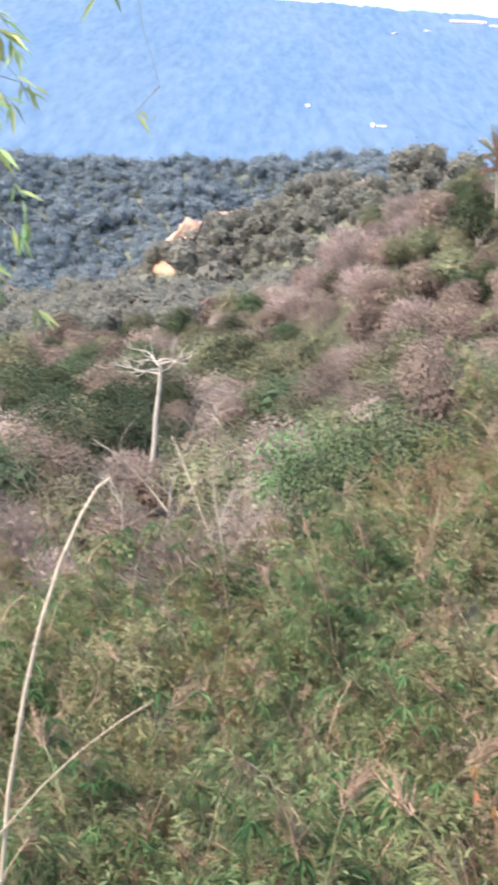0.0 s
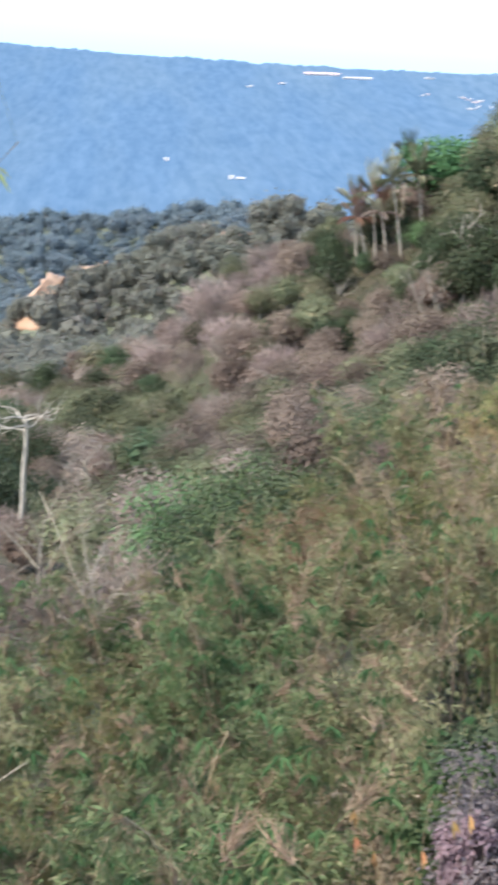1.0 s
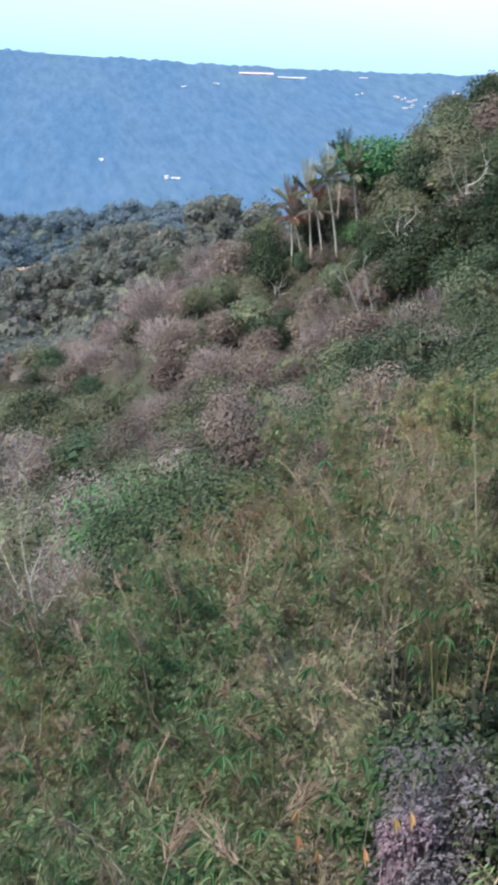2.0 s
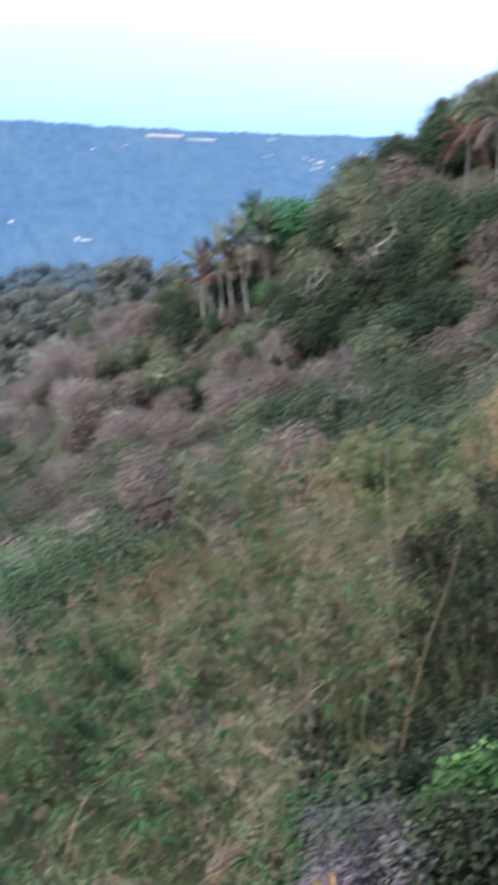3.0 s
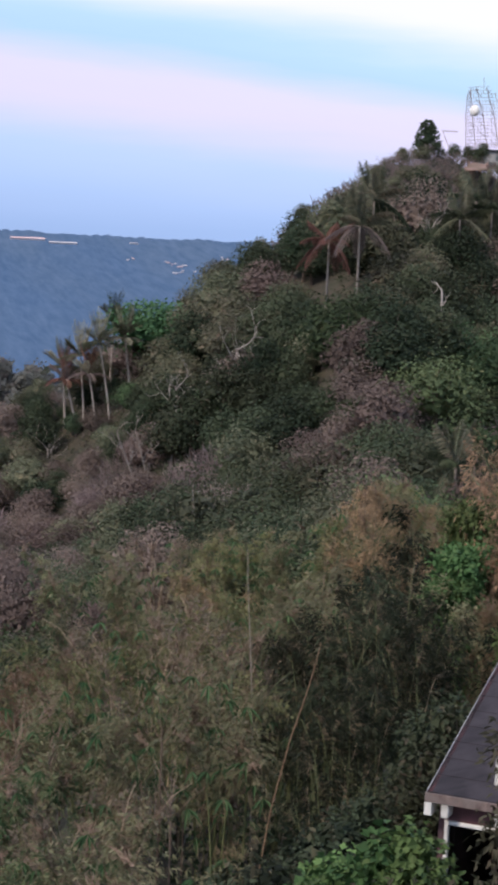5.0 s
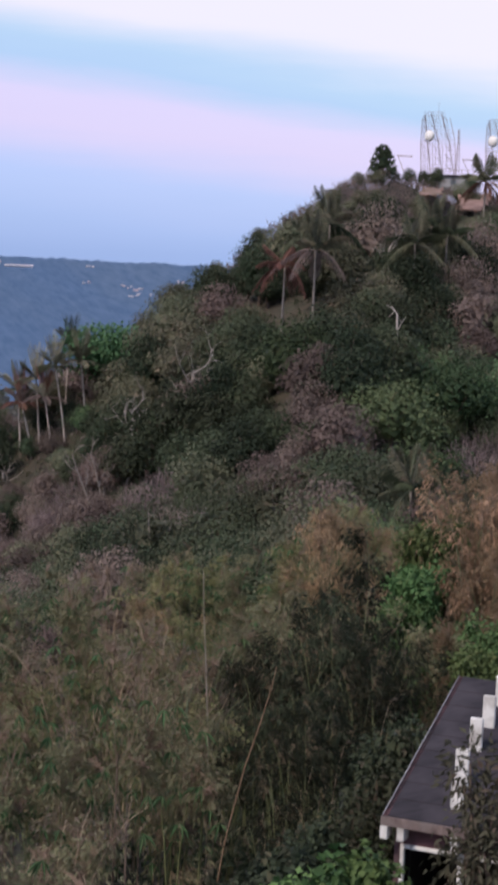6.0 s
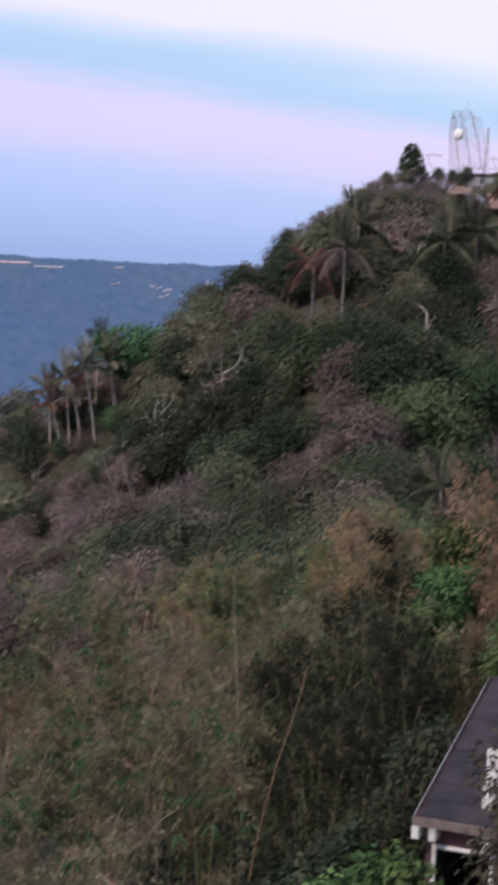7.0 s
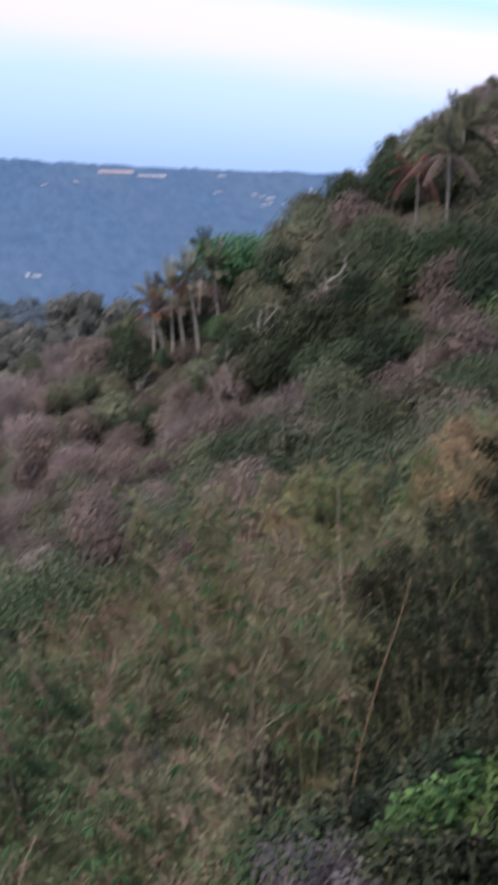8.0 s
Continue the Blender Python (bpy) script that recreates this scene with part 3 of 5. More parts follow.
def plant_hillside():
    rng = np.random.default_rng(5)
    stock = {"pink": PINK_SHRUBS, "bare": PINK_SHRUBS, "shrub": BROWN_SHRUBS}
    for x, y, a, d in spread_points(rng, (-10.5, 25), (60, 250), 1500, 2.75):
        crest = np.interp(a, CREST_AZ, CREST_R)
        z = float(ground_height(x, y))
        el = math.degrees(math.atan2(z + 3, d))
        top = el > 1.2 and a > 15.5
        if d > crest + 5 or (el > 2.7 and 19.2 < a < 23.5) or (d < 84 and a > 8):
            continue
        if rng.uniform() < (0.3 if d < 125 else 0.2) and not top:
            continue
        wet = np.interp(a + 0.8 * math.sin(d * 0.08), [3, 7, 9.5, 12], [0.06, 0.12, 0.55, 1.0])
        kinds = USUAL["wet" if rng.uniform() < wet else "dry"]
        kind = kinds[rng.choice(len(kinds), p=[w for _, w in kinds])][0]
        for az, e, wide, high, name in STANDS:
            if ((a - az) / wide) ** 2 + ((el - e) / high) ** 2 < 1 and rng.uniform() < 0.8:
                kind = name
        if top:
            kind = "shrub" if rng.uniform() < 0.5 else "grey"
        crested = 9.5 < a < 17 and d > crest - 16
        if crested and kind in ("green", "russet"):
            kind = "grey" if rng.uniform() < 0.7 else "shrub"
        near = int(d < 125)
        proto = stock.get(kind) or TREES["olive" if kind == "grey" else kind, near]
        proto = proto[rng.integers(3)]
        s = rng.uniform(0.72, 1.28)
        s *= np.interp(a, [10, 13, 17], [0.72, 0.56, 0.48]) if crested else (1.15 if d < 125 else 1.2) if a > 9.5 else 1.0
        s *= 0.46 if top else np.interp(a, [0, 3, 7, 9, 11], [0.95, 0.92, 0.9, 0.95, 1.05])
        if 7.4 < a < 10.9 and -7.2 < el < -3.6:
            s *= 0.68  # low growth round the feet of the palms
        put(proto, scaled(x, y, z - 0.3, rng.uniform(0, 360), s, s * rng.uniform(0.85, 1.15)), group="hillside trees")


plant_hillside()


def undergrowth(name, seed, mat, az, count, gap, size, label):
    """Low scrub that closes the gaps between the trees: far too much to count."""
    rng = np.random.default_rng(seed)
    soup = Soup()
    n = 30
    for x, y, a, d in spread_points(rng, az, (62, 246), count, gap):
        if d > np.interp(a, CREST_AZ, CREST_R) + 3 or (d < 80 and a > 8):
            continue
        z = float(ground_height(x, y))
        s = size * rng.uniform(0.6, 1.3)
        c = np.array([x, y, z + s * 0.35])
        w = unit(rng.normal(size=(n, 3)) + [0, 0, 0.6])
        p = c + w * [s, s, s * 0.8] * rng.uniform(0.5, 1.1, (n, 1))
        L = rng.uniform(0.15, 0.4, n)
        add_leaves(soup, p, w + rng.normal(size=(n, 3)) * 0.8, w + rng.normal(size=(n, 3)) * 0.5, L, L * 0.6)
    tagged(new(name, soup.mesh(name, mat)), label, "undergrowth", "", "stuff")


# green scrub is dark to stand for the shadow between the crowns
undergrowth("green_scrub", 31, LEAF_DARK, (9, 25.5), 800, 2.4, 0.7, "scrub between the hillside trees, dark green for shade in the gaps")
undergrowth("dry_scrub", 32, LEAF_SCRUB, (-11, 12), 1000, 2.4, 0.7, "dry brown scrub covering the slope between trees")
undergrowth("ridge_scrub", 34, LEAF_MID, (6.5, 11), 520, 1.5, 0.75, "olive green scrub round the feet of the ridge palms")
undergrowth("pink_scrub", 33, LEAF_PINK, (-11, 12), 120, 3.4, 0.9, "pinkish brown leafless scrub scattered on the slope")


def dry_grass():
    """Feathery dry grass along the crest and over the hilltop: far too much to count."""
    rng = np.random.default_rng(35)
    soup, n = Soup(), 9
    for x, y, a, d in spread_points(rng, (9, 25), (165, 262), 7000, 0.8):
        crest = np.interp(a, CREST_AZ, CREST_R)
        if not (crest - (26 if a > 16.5 else 7) < d < crest + 5):
            continue
        z = float(ground_height(x, y))
        w = unit(rng.normal(size=(n, 3)) * 0.45 + [0, 0, 1.0])
        p = np.array([x, y, z - 0.1]) + rng.normal(size=(n, 3)) * [0.5, 0.5, 0.0]
        L = rng.uniform(0.7, 1.7, n)
        add_leaves(soup, p, w, rng.normal(size=(n, 3)), L, np.full(n, 0.07), 0.1, 0.2)
    tagged(new("dry_grass", soup.mesh("dry_grass", LEAF_DRY)), "tufts of tan dry grass along the hilltop", "grass", "", "stuff")


dry_grass()


def far_woods(name, seed, mat, radii, count, gap, sizes, label):
    """Woods of the ridges beyond the hill: too many and too far to count."""
    rng = np.random.default_rng(seed)
    soup = Soup()
    n = 20
    for x, y, a, d in spread_points(rng, (-10.5, 10.5), radii, count, gap):
        t = (391 - d) / 14  # none on the bare scar
        if name == "spur_woods" and 2.6 < a < 4.2 and d > 380 or name == "spur_woods" and -0.1 < t < 0.85 and np.interp(t, [0, 1], [-2.7, -3.9]) < a < np.interp(t, [0, 1], [-1.8, -2.2]):
            continue
        z = float(ground_height(x, y))
        s = rng.uniform(*sizes) * (1 + 0.5 * (rng.uniform() < 0.08))
        for k in range(3):
            c = np.array([x, y, z + s * 0.6]) + rng.normal(size=3) * [0.5 * s, 0.5 * s, 0.22 * s]
            q = s * rng.uniform(0.45, 0.8)
            add_lump(soup, c - [0, 0, 0.1 * q], (q * 0.78, q * 0.78, q * 0.68), rng, 0.08, 3 if d < 330 else 2)
            w = unit(rng.normal(size=(n, 3)) + [0, 0, 0.4])
            p = c + w * q * rng.uniform(0.72, 1.1, (n, 1))
            L = rng.uniform(0.4, 0.9, n) * (1.0 if d < 450 else 1.3)
            way = np.cross(w, rng.normal(size=(n, 3))) + w * 0.3
            add_leaves(soup, p, way, w + rng.normal(size=(n, 3)) * 0.35, L, L * 0.7)
    tagged(new(name, soup.mesh(name, mat)), label, "woods", "", "stuff")


far_woods("spur_woods", 8, LEAF_SPUR, (236, 402), 2000, 3.1, (2.2, 4.0), "woods on the spur beyond the hill, haze tinted grey green")
far_woods("ridge_woods", 9, LEAF_FAR, (530, 660), 2200, 3.4, (2.0, 3.7), "woods on the far ridge, haze tinted bluish green")


# ---- bamboo of the near slope ----
def make_bamboo(seed, mat, height, culms, sprays, per, leaf, label, dry=0.15, reach=0.42, lowest=0.3, fans=34, span=0.38, dead=16):
    """A clump: arching culms, side twigs, hanging sprays of narrow leaves, fans of large leaves and of bare twigs."""
    rng = np.random.default_rng(seed)
    root = thing("bamboo_clump", label, "bamboo")
    tops = []
    for k in range(culms):
        a = rng.uniform(0, 6.283)
        w = np.array([math.cos(a), math.sin(a), 0])
        h = height * rng.uniform(0.72, 1.08)
        t = np.linspace(0, 1, 9)
        out = 0.25 + reach * h * 0.6 * t ** 2.2 * rng.uniform(0.3, 1.1)
        path = w[None] * out[:, None] + np.array([0, 0, 1.0]) * (h * (t - 0.22 * t ** 4))[:, None]
        path[:, :2] += rng.normal(size=2) * 0.3
        soup = Soup()
        add_tube(soup, path, np.linspace(0.034, 0.007, 9), 4)
        for q in np.linspace(0.1, 0.85, 6):  # nodes
            i = q * 8
            c = path[int(i)] * (1 - i % 1) + path[min(8, int(i) + 1)] * (i % 1)
            rr = 0.034 + (0.007 - 0.034) * q
            add_tube(soup, [c - [0, 0, 0.02], c, c + [0, 0, 0.02]], [rr, rr * 1.35, rr], 4)
        part("culm", soup, CANE_DRY if rng.uniform() < dry else CANE_GREEN, root)
        tops.append(path)
    tops = np.array(tops)
    leaves, twigs = Soup(), Soup()
    # sprays gather in plumes, with gaps between them
    plumes = max(24, sprays // 16)
    of = rng.integers(0, plumes, sprays)
    pick = rng.integers(0, culms, plumes)[of]
    at = np.clip((lowest + (1 - lowest) * rng.uniform(0, 1, plumes) ** 0.75)[of] + rng.normal(size=sprays) * 0.018, lowest, 1.0)
    i = np.minimum((at * 8).astype(int), 7)
    fr = (at * 8 - i)[:, None]
    p = tops[pick, i] * (1 - fr) + tops[pick, i + 1] * fr
    d = unit((rng.normal(size=(plumes, 3)) * [1, 1, 0.5])[of] + rng.normal(size=(sprays, 3)) * 0.55 + [0, 0, 0.25])
    ln = rng.uniform(0.25, 1.15, (sprays, 1)) * (1.25 - 0.5 * at[:, None])
    q = p + d * ln - np.array([0, 0, 1]) * ln ** 2 * 0.25
    add_twigs(twigs, p, q, 0.006)
    # fans of narrow leaves at the tip and halfway along each twig
    n = sprays * per
    k = np.repeat(np.arange(sprays), per)
    half = np.tile(np.arange(per) % 2, sprays)[:, None]
    f = 1.0 - 0.45 * half * rng.uniform(0.6, 1.0, (sprays, 1))[k]
    base = p[k] * (1 - f) + q[k] * f
    flat = unit(np.cross(d, rng.normal(size=(sprays, 3))))
    swing = rng.uniform(-1.2, 1.2, (n, 1))
    fan = unit(unit(d + [0, 0, -0.5])[k] * np.cos(swing) + flat[k] * np.sin(swing) + rng.normal(size=(n, 3)) * 0.22 + [0, 0, -0.2])
    L = leaf * rng.uniform(0.6, 1.35, n)
    add_leaves(leaves, base, fan, np.cross(flat, d)[k] + rng.normal(size=(n, 3)) * 0.4, L, L * rng.uniform(0.13, 0.22, n), 0.25, 0.15)
    part("brushwood", twigs, TWIG, root, kind="stuff")
    part("foliage", leaves, mat, root, kind="stuff")
    # drooping fans of large young leaves
    shoot = Soup()
    for k in rng.integers(0, sprays, fans):
        c, m = q[k] + d[k] * 0.12, 6
        a = rng.uniform(0, 6.283) + np.linspace(0, 4.2, m) + rng.normal(size=m) * 0.2
        w = np.stack([np.cos(a), np.sin(a), rng.uniform(-1.3, -0.3, m)], 1)
        L = span * rng.uniform(0.6, 1.15, m)
        add_leaves(shoot, np.tile(c, (m, 1)), w, np.tile([0, 0, 1.0], (m, 1)) + w * 0.2, L, L * rng.uniform(0.14, 0.2, m), 0.2, 0.3)
    if fans:
        part("young_shoot", shoot, LEAF_SHOOT, root, "drooping fans of large green leaves", kind="stuff")
    # fans of bare tan twigs
    bare = Soup()
    for k in rng.integers(0, sprays, dead):
        c, m = p[k], 8
        w = unit(rng.normal(size=(m, 3)) * [0.55, 0.55, 0.3] + unit(d[k] + [0, 0, 1.1]))
        L = span * rng.uniform(0.7, 1.0 + 2.0 * (span - 0.1), (m, 1))
        add_twigs(bare, c + rng.normal(size=(m, 3)) * 0.04, c + w * L, 0.012 * span / 0.34)
        at2 = c + w * L * 0.55
        w2 = unit(w + rng.normal(size=(m, 3)) * 0.5)
        add_twigs(bare, at2, at2 + w2 * L * 0.45, 0.008 * span / 0.34)
    if dead:
        part("dry_brush", bare, DRY_STEM, root, "fans of bare tan twigs", kind="stuff")
    return root


BAMBOO_NEAR = [make_bamboo(300 + i, (LEAF_BAMBOO, LEAF_BAMBOO_DARK, LEAF_BAMBOO_PALE, LEAF_BAMBOO_DARK)[i], 7.6, 8, (1000, 900, 1000, 900)[i], 8, (0.135, 0.15, 0.13, 0.155)[i],
                           ("yellowish green bamboo clump with fine arching tips", "deep green bamboo clump with drooping leaves")[i % 2]) for i in range(4)]
BAMBOO_FAR = [make_bamboo(320 + i, (LEAF_BAMBOO, LEAF_BAMBOO_PALE, LEAF_STRAW)[i], 8.4, 6, (900, 900, 1200)[i], 6, (0.19, 0.19, 0.14)[i],
                          ("feathery olive green bamboo clump", "feathery yellow green bamboo clump", "dry straw coloured bamboo clump")[i], fans=(26, 26, 0)[i], span=0.5, dead=(14, 14, 5)[i]) for i in range(3)]
BAMBOO_DRY = [make_bamboo(340 + i, LEAF_WITHER, 6.8, 9, 560, 5, 0.13, "withered bamboo clump with bare tan stems", 0.9, fans=3, dead=22) for i in range(2)]
BAMBOO_SHADE = [make_bamboo(350 + i, LEAF_BAMBOO_SHADE, 9.0, 11, 560, 6, 0.22, "tall bamboo clump with shade put into its dark leaves, bare culms below", 0.1, 0.3, 0.52, fans=0, dead=0) for i in range(2)]

BAMBOO_TALL = [make_bamboo(360 + i, (LEAF_BAMBOO, LEAF_BAMBOO_PALE)[i], 8.6, 9, 900, 7, 0.18, "tall olive bamboo clump with bare culms below", 0.3, 0.4, 0.55, 12, 0.42, 6) for i in range(2)]


def plant_bamboo():
    rng = np.random.default_rng(21)
    near = BAMBOO_NEAR + BAMBOO_DRY
    for x, y, a, d in spread_points(rng, (-12, 25), (17.5, 42), 118, 1.95):
        if a > 14.6:
            continue
        z = float(ground_height(x, y))
        s = rng.uniform(0.8, 1.05)
        if a > 13.2 and d < 32:
            s *= 0.9
        p = [0.06, 0.32, 0.06, 0.32, 0.12, 0.12] if a < 3 else ([0.28, 0.16, 0.28, 0.16, 0.06, 0.06] if a < 10 else [0.44, 0.06, 0.34, 0.06, 0.05, 0.05])
        if d < 25:
            p = [0.0, 0.44, 0.0, 0.44, 0.06, 0.06]
        proto = near[rng.choice(6, p=p)]
        put(proto, scaled(x, y, z - 0.1, rng.uniform(0, 360), s), group="bamboo on the near slope", exact=False)
    for x, y, a, d in spread_points(rng, (-12, 25), (42, 82), 260, 2.7):
        if a < 8 and d > np.interp(a, [-12, 4, 8], [52, 60, 74]):
            continue
        z = float(ground_height(x, y))
        s = rng.uniform(0.78, 1.05) * np.interp(a, [-12, 0, 6, 12, 17, 20], [0.62, 0.66, 0.84, 0.95, 0.95, 1.0])
        p = [0.36, 0.26, 0.38] if a > 19 else [0.50, 0.44, 0.06]
        proto = BAMBOO_FAR[rng.choice(3, p=p)]
        if a > 17.0 and d < 50 and rng.uniform() < 0.45:
            continue
        # clumps here have the shade of the hollow in their leaf colour
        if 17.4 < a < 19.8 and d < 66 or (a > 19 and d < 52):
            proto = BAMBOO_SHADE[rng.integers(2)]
        elif a > 14.4 and d < 62:
            proto = BAMBOO_TALL[rng.integers(2)]
        elif 4 < a < 14 and rng.uniform() < 0.10:
            proto, s = BAMBOO_DRY[rng.integers(2)], s * 1.2
        put(proto, scaled(x, y, z - 0.1, rng.uniform(0, 360), s), group="bamboo on the near slope", exact=False)


plant_bamboo()


def plant_hollow():
    """Clumps and low growth whose dark leaf colours stand for the shade in the hollow beside the house."""
    rng = np.random.default_rng(23)
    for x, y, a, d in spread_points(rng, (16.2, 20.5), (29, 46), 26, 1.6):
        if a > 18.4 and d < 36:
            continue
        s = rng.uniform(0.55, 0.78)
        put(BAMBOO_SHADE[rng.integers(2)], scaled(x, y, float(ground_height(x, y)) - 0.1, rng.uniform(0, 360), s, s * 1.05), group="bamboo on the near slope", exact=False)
    # low dark clumps added in place of the shade under the tall bamboo
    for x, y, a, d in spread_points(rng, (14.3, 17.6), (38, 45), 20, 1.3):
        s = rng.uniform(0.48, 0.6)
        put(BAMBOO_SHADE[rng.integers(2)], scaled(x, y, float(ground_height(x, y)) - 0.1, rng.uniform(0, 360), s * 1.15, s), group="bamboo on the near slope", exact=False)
    soup, n = Soup(), 60
    for x, y, a, d in spread_points(rng, (12, 25), (24, 60), 700, 0.8):
        z = float(ground_height(x, y))
        w = unit(rng.normal(size=(n, 3)) + [0, 0, 0.6])
        p = np.array([x, y, z + 0.3]) + w * [0.7, 0.7, 0.9] * rng.uniform(0.4, 1.2, (n, 1))
        L = rng.uniform(0.12, 0.28, n)
        add_leaves(soup, p, w + rng.normal(size=(n, 3)) * 0.8, w + rng.normal(size=(n, 3)) * 0.5, L, L * 0.45)
    tagged(new("shade_growth", soup.mesh("shade_growth", LEAF_DARK)), "low growth in the hollow, dark green to stand for shade", "undergrowth", "", "stuff")


plant_hollow()


def make_bare_stems(seed, tall, label):
    """Thin bare stems that fan out from one stock above the leaves."""
    rng = np.random.default_rng(seed)
    root = thing("bare_stems", label, "dead shrub")
    fork = np.array([rng.normal() * 0.3, rng.normal() * 0.3, tall * 0.78])
    s = Soup()
    add_tube(s, [(0, 0, -0.3), fork * [0.3, 0.3, 0.5], fork], [0.035, 0.028, 0.02], 5)
    part("stock", s, BARK_BROWN, root)
    for k in range(7):
        s = Soup()
        a = rng.uniform(0, 6.283)
        w = unit(np.array([math.cos(a) * 0.7, math.sin(a) * 0.7, 1.0]))
        limbs(s, rng, fork - [0, 0, rng.uniform(0, 0.4)], w, tall * rng.uniform(0.09, 0.17), 0.009, 1, 0.4, 0.3, 3, 3)
        part("stem", s, DRY_STEM, root)
    return root


STEMS = [make_bare_stems(380 + i, 7.2, "bare tan stems fanning out above the bamboo leaves") for i in range(3)]
rng = np.random.default_rng(44)
for x, y, a, d in spread_points(rng, (-9, 12.0), (18, 50), 46, 2.2):
    sc = rng.uniform(0.80, 0.98) * np.interp(a, [-9, 2, 8], [0.95, 0.97, 1.03])
    put(STEMS[rng.integers(3)], scaled(x, y, float(ground_height(x, y)) - 0.1, rng.uniform(0, 360), sc, sc), group="bare stems in the bamboo", exact=False)
for az, el, sc in ((3.1, -7.1, 2.0), (2.3, -8.4, 1.7), (3.6, -8.3, 1.6), (1.2, -9.2, 1.5), (4.6, -6.0, 1.4), (3.3, -5.6, 1.4), (5.2, -9.3, 1.5), (0.2, -10.6, 1.5), (9.3, -8.0, 1.4), (12.4, -8.6, 1.5), (11.6, -9.0, 1.4)):
    r = next((q for q in np.arange(95, 240, 1.0) if ground_at(az, q) + 2.4 * sc >= q * math.tan(radians(el))), 190.0)
    p = spot(az, 0, r)
    put(PINK_SHRUBS[rng.integers(3)], scaled(p.x, p.y, ground_at(az, r) - 0.3, rng.uniform(0, 360), sc, sc * 0.9), "large leafless tree with a fan of pinkish twigs", "large bare trees")


for x, y, a, d in spread_points(rng, (-10, 3.5), (36, 64), 9, 4.0):
    sc = rng.uniform(0.9, 1.3)
    put(BROWN_SHRUBS[rng.integers(3)], scaled(x, y, float(ground_height(x, y)) - 0.1, rng.uniform(0, 360), sc * 0.9, sc * 1.05), "tall dry brown shrub among the bamboo", "bare shrubs in the bamboo")


# ---- palms ----
def hill_r(az, el, tall, lo=90.0):
    return next((d for d in np.arange(lo, 262, 1.0) if ground_at(az, d) + tall >= d * math.tan(radians(el))), 200.0)


def frond_mesh(seed, mat, length, sag, stiff=0.55, leaflets=42, fringe=0.27, hang=0.55):
    """One frond: an arched rib with hanging leaflets on both sides, along +x."""
    rng = np.random.default_rng(seed)
    t = np.linspace(0, 1, 10)
    path = np.stack([length * (t - 0.12 * t ** 2), 0.12 * np.sin(t * 3 + seed), length * (stiff * t - sag * t ** 2)], 1)
    soup = Soup()
    add_tube(soup, path, np.linspace(0.05, 0.008, 10), 4)
    k = np.linspace(0.16, 0.99, leaflets)
    i = np.minimum((k * 9).astype(int), 8)
    fr = (k * 9 - i)[:, None]
    base = path[i] * (1 - fr) + path[i + 1] * fr
    rib = unit(path[i + 1] - path[i])
    for side in (-1, 1):
        way = rib * 0.55 + np.array([0, side, 0]) * 0.8 + np.array([0, 0, -hang]) + rng.normal(size=(leaflets, 3)) * 0.12
        L = length * fringe * np.sin(np.clip(k, 0.12, 0.95) * math.pi) ** 0.6 * rng.uniform(0.8, 1.15, leaflets)
        add_leaves(soup, base, way, np.tile([0, 0, 1.0], (leaflets, 1)), L, np.full(leaflets, 0.05), 0.2, 0.3)
    return soup.mesh("frond", mat)


def palm(az, el, tall, label, mats, fronds=15, length=3.3, r=None, lean=(0.0, 0.0), up=0.5, seed=0, trunk_r=0.115, bark=BARK_PALE, broom=False):
    """A palm whose crown stands in that direction; it stands where the slope suits its height."""
    rng = np.random.default_rng(900 + seed)
    if r is None:
        r = next((d for d in np.arange(95, 260, 1.0) if ground_at(az, d) + tall >= d * math.tan(radians(el))), 200.0)
    top = spot(az, el, r)
    z = ground_at(az, r)
    root = thing("palm_tree", label, "palm")
    root.location = (top.x - lean[0], top.y - lean[1], z)
    h = top.z - z
    t = np.linspace(0, 1, 12)
    path = np.stack([lean[0] * t ** 1.4, lean[1] * t ** 1.4, -0.8 + (h + 0.8) * t], 1)
    soup = Soup()
    rad = trunk_r * (1.25 - 0.5 * t) * (1 + 0.06 * (np.arange(12) % 2))
    add_tube(soup, path, rad, 8)
    part("trunk", soup, bark, root, smooth=True)
    shapes = [frond_mesh(seed * 7 + k, mats[k % len(mats)], length * (0.85 + 0.1 * k), ((0.2, 0.4, 0.5) if broom else (0.25, 0.5, 0.75))[k], ((1.5, 0.9, 0.3) if broom else (0.9, 0.4, -0.05))[k], *((26, 0.20, 0.15) if broom else (42, 0.27, 0.55))) for k in range(3)]
    for k in range(fronds):
        q = k / fronds
        ob = part("frond", shapes[min(2, int(q * 3 + rng.uniform(-0.3, 0.3) * (1 - up)))if q * 3 > 0.4 else 0], None, root)
        ob.matrix_basis = Matrix.Translation((lean[0], lean[1], h - 0.05)) @ Matrix.Rotation(k * 2.4 + rng.uniform(-0.3, 0.3), 4, "Z") @ Matrix.Rotation(-radians(35) * (1 - q) * up, 4, "Y") @ Matrix.Scale(rng.uniform(0.85, 1.1), 4)
    return root


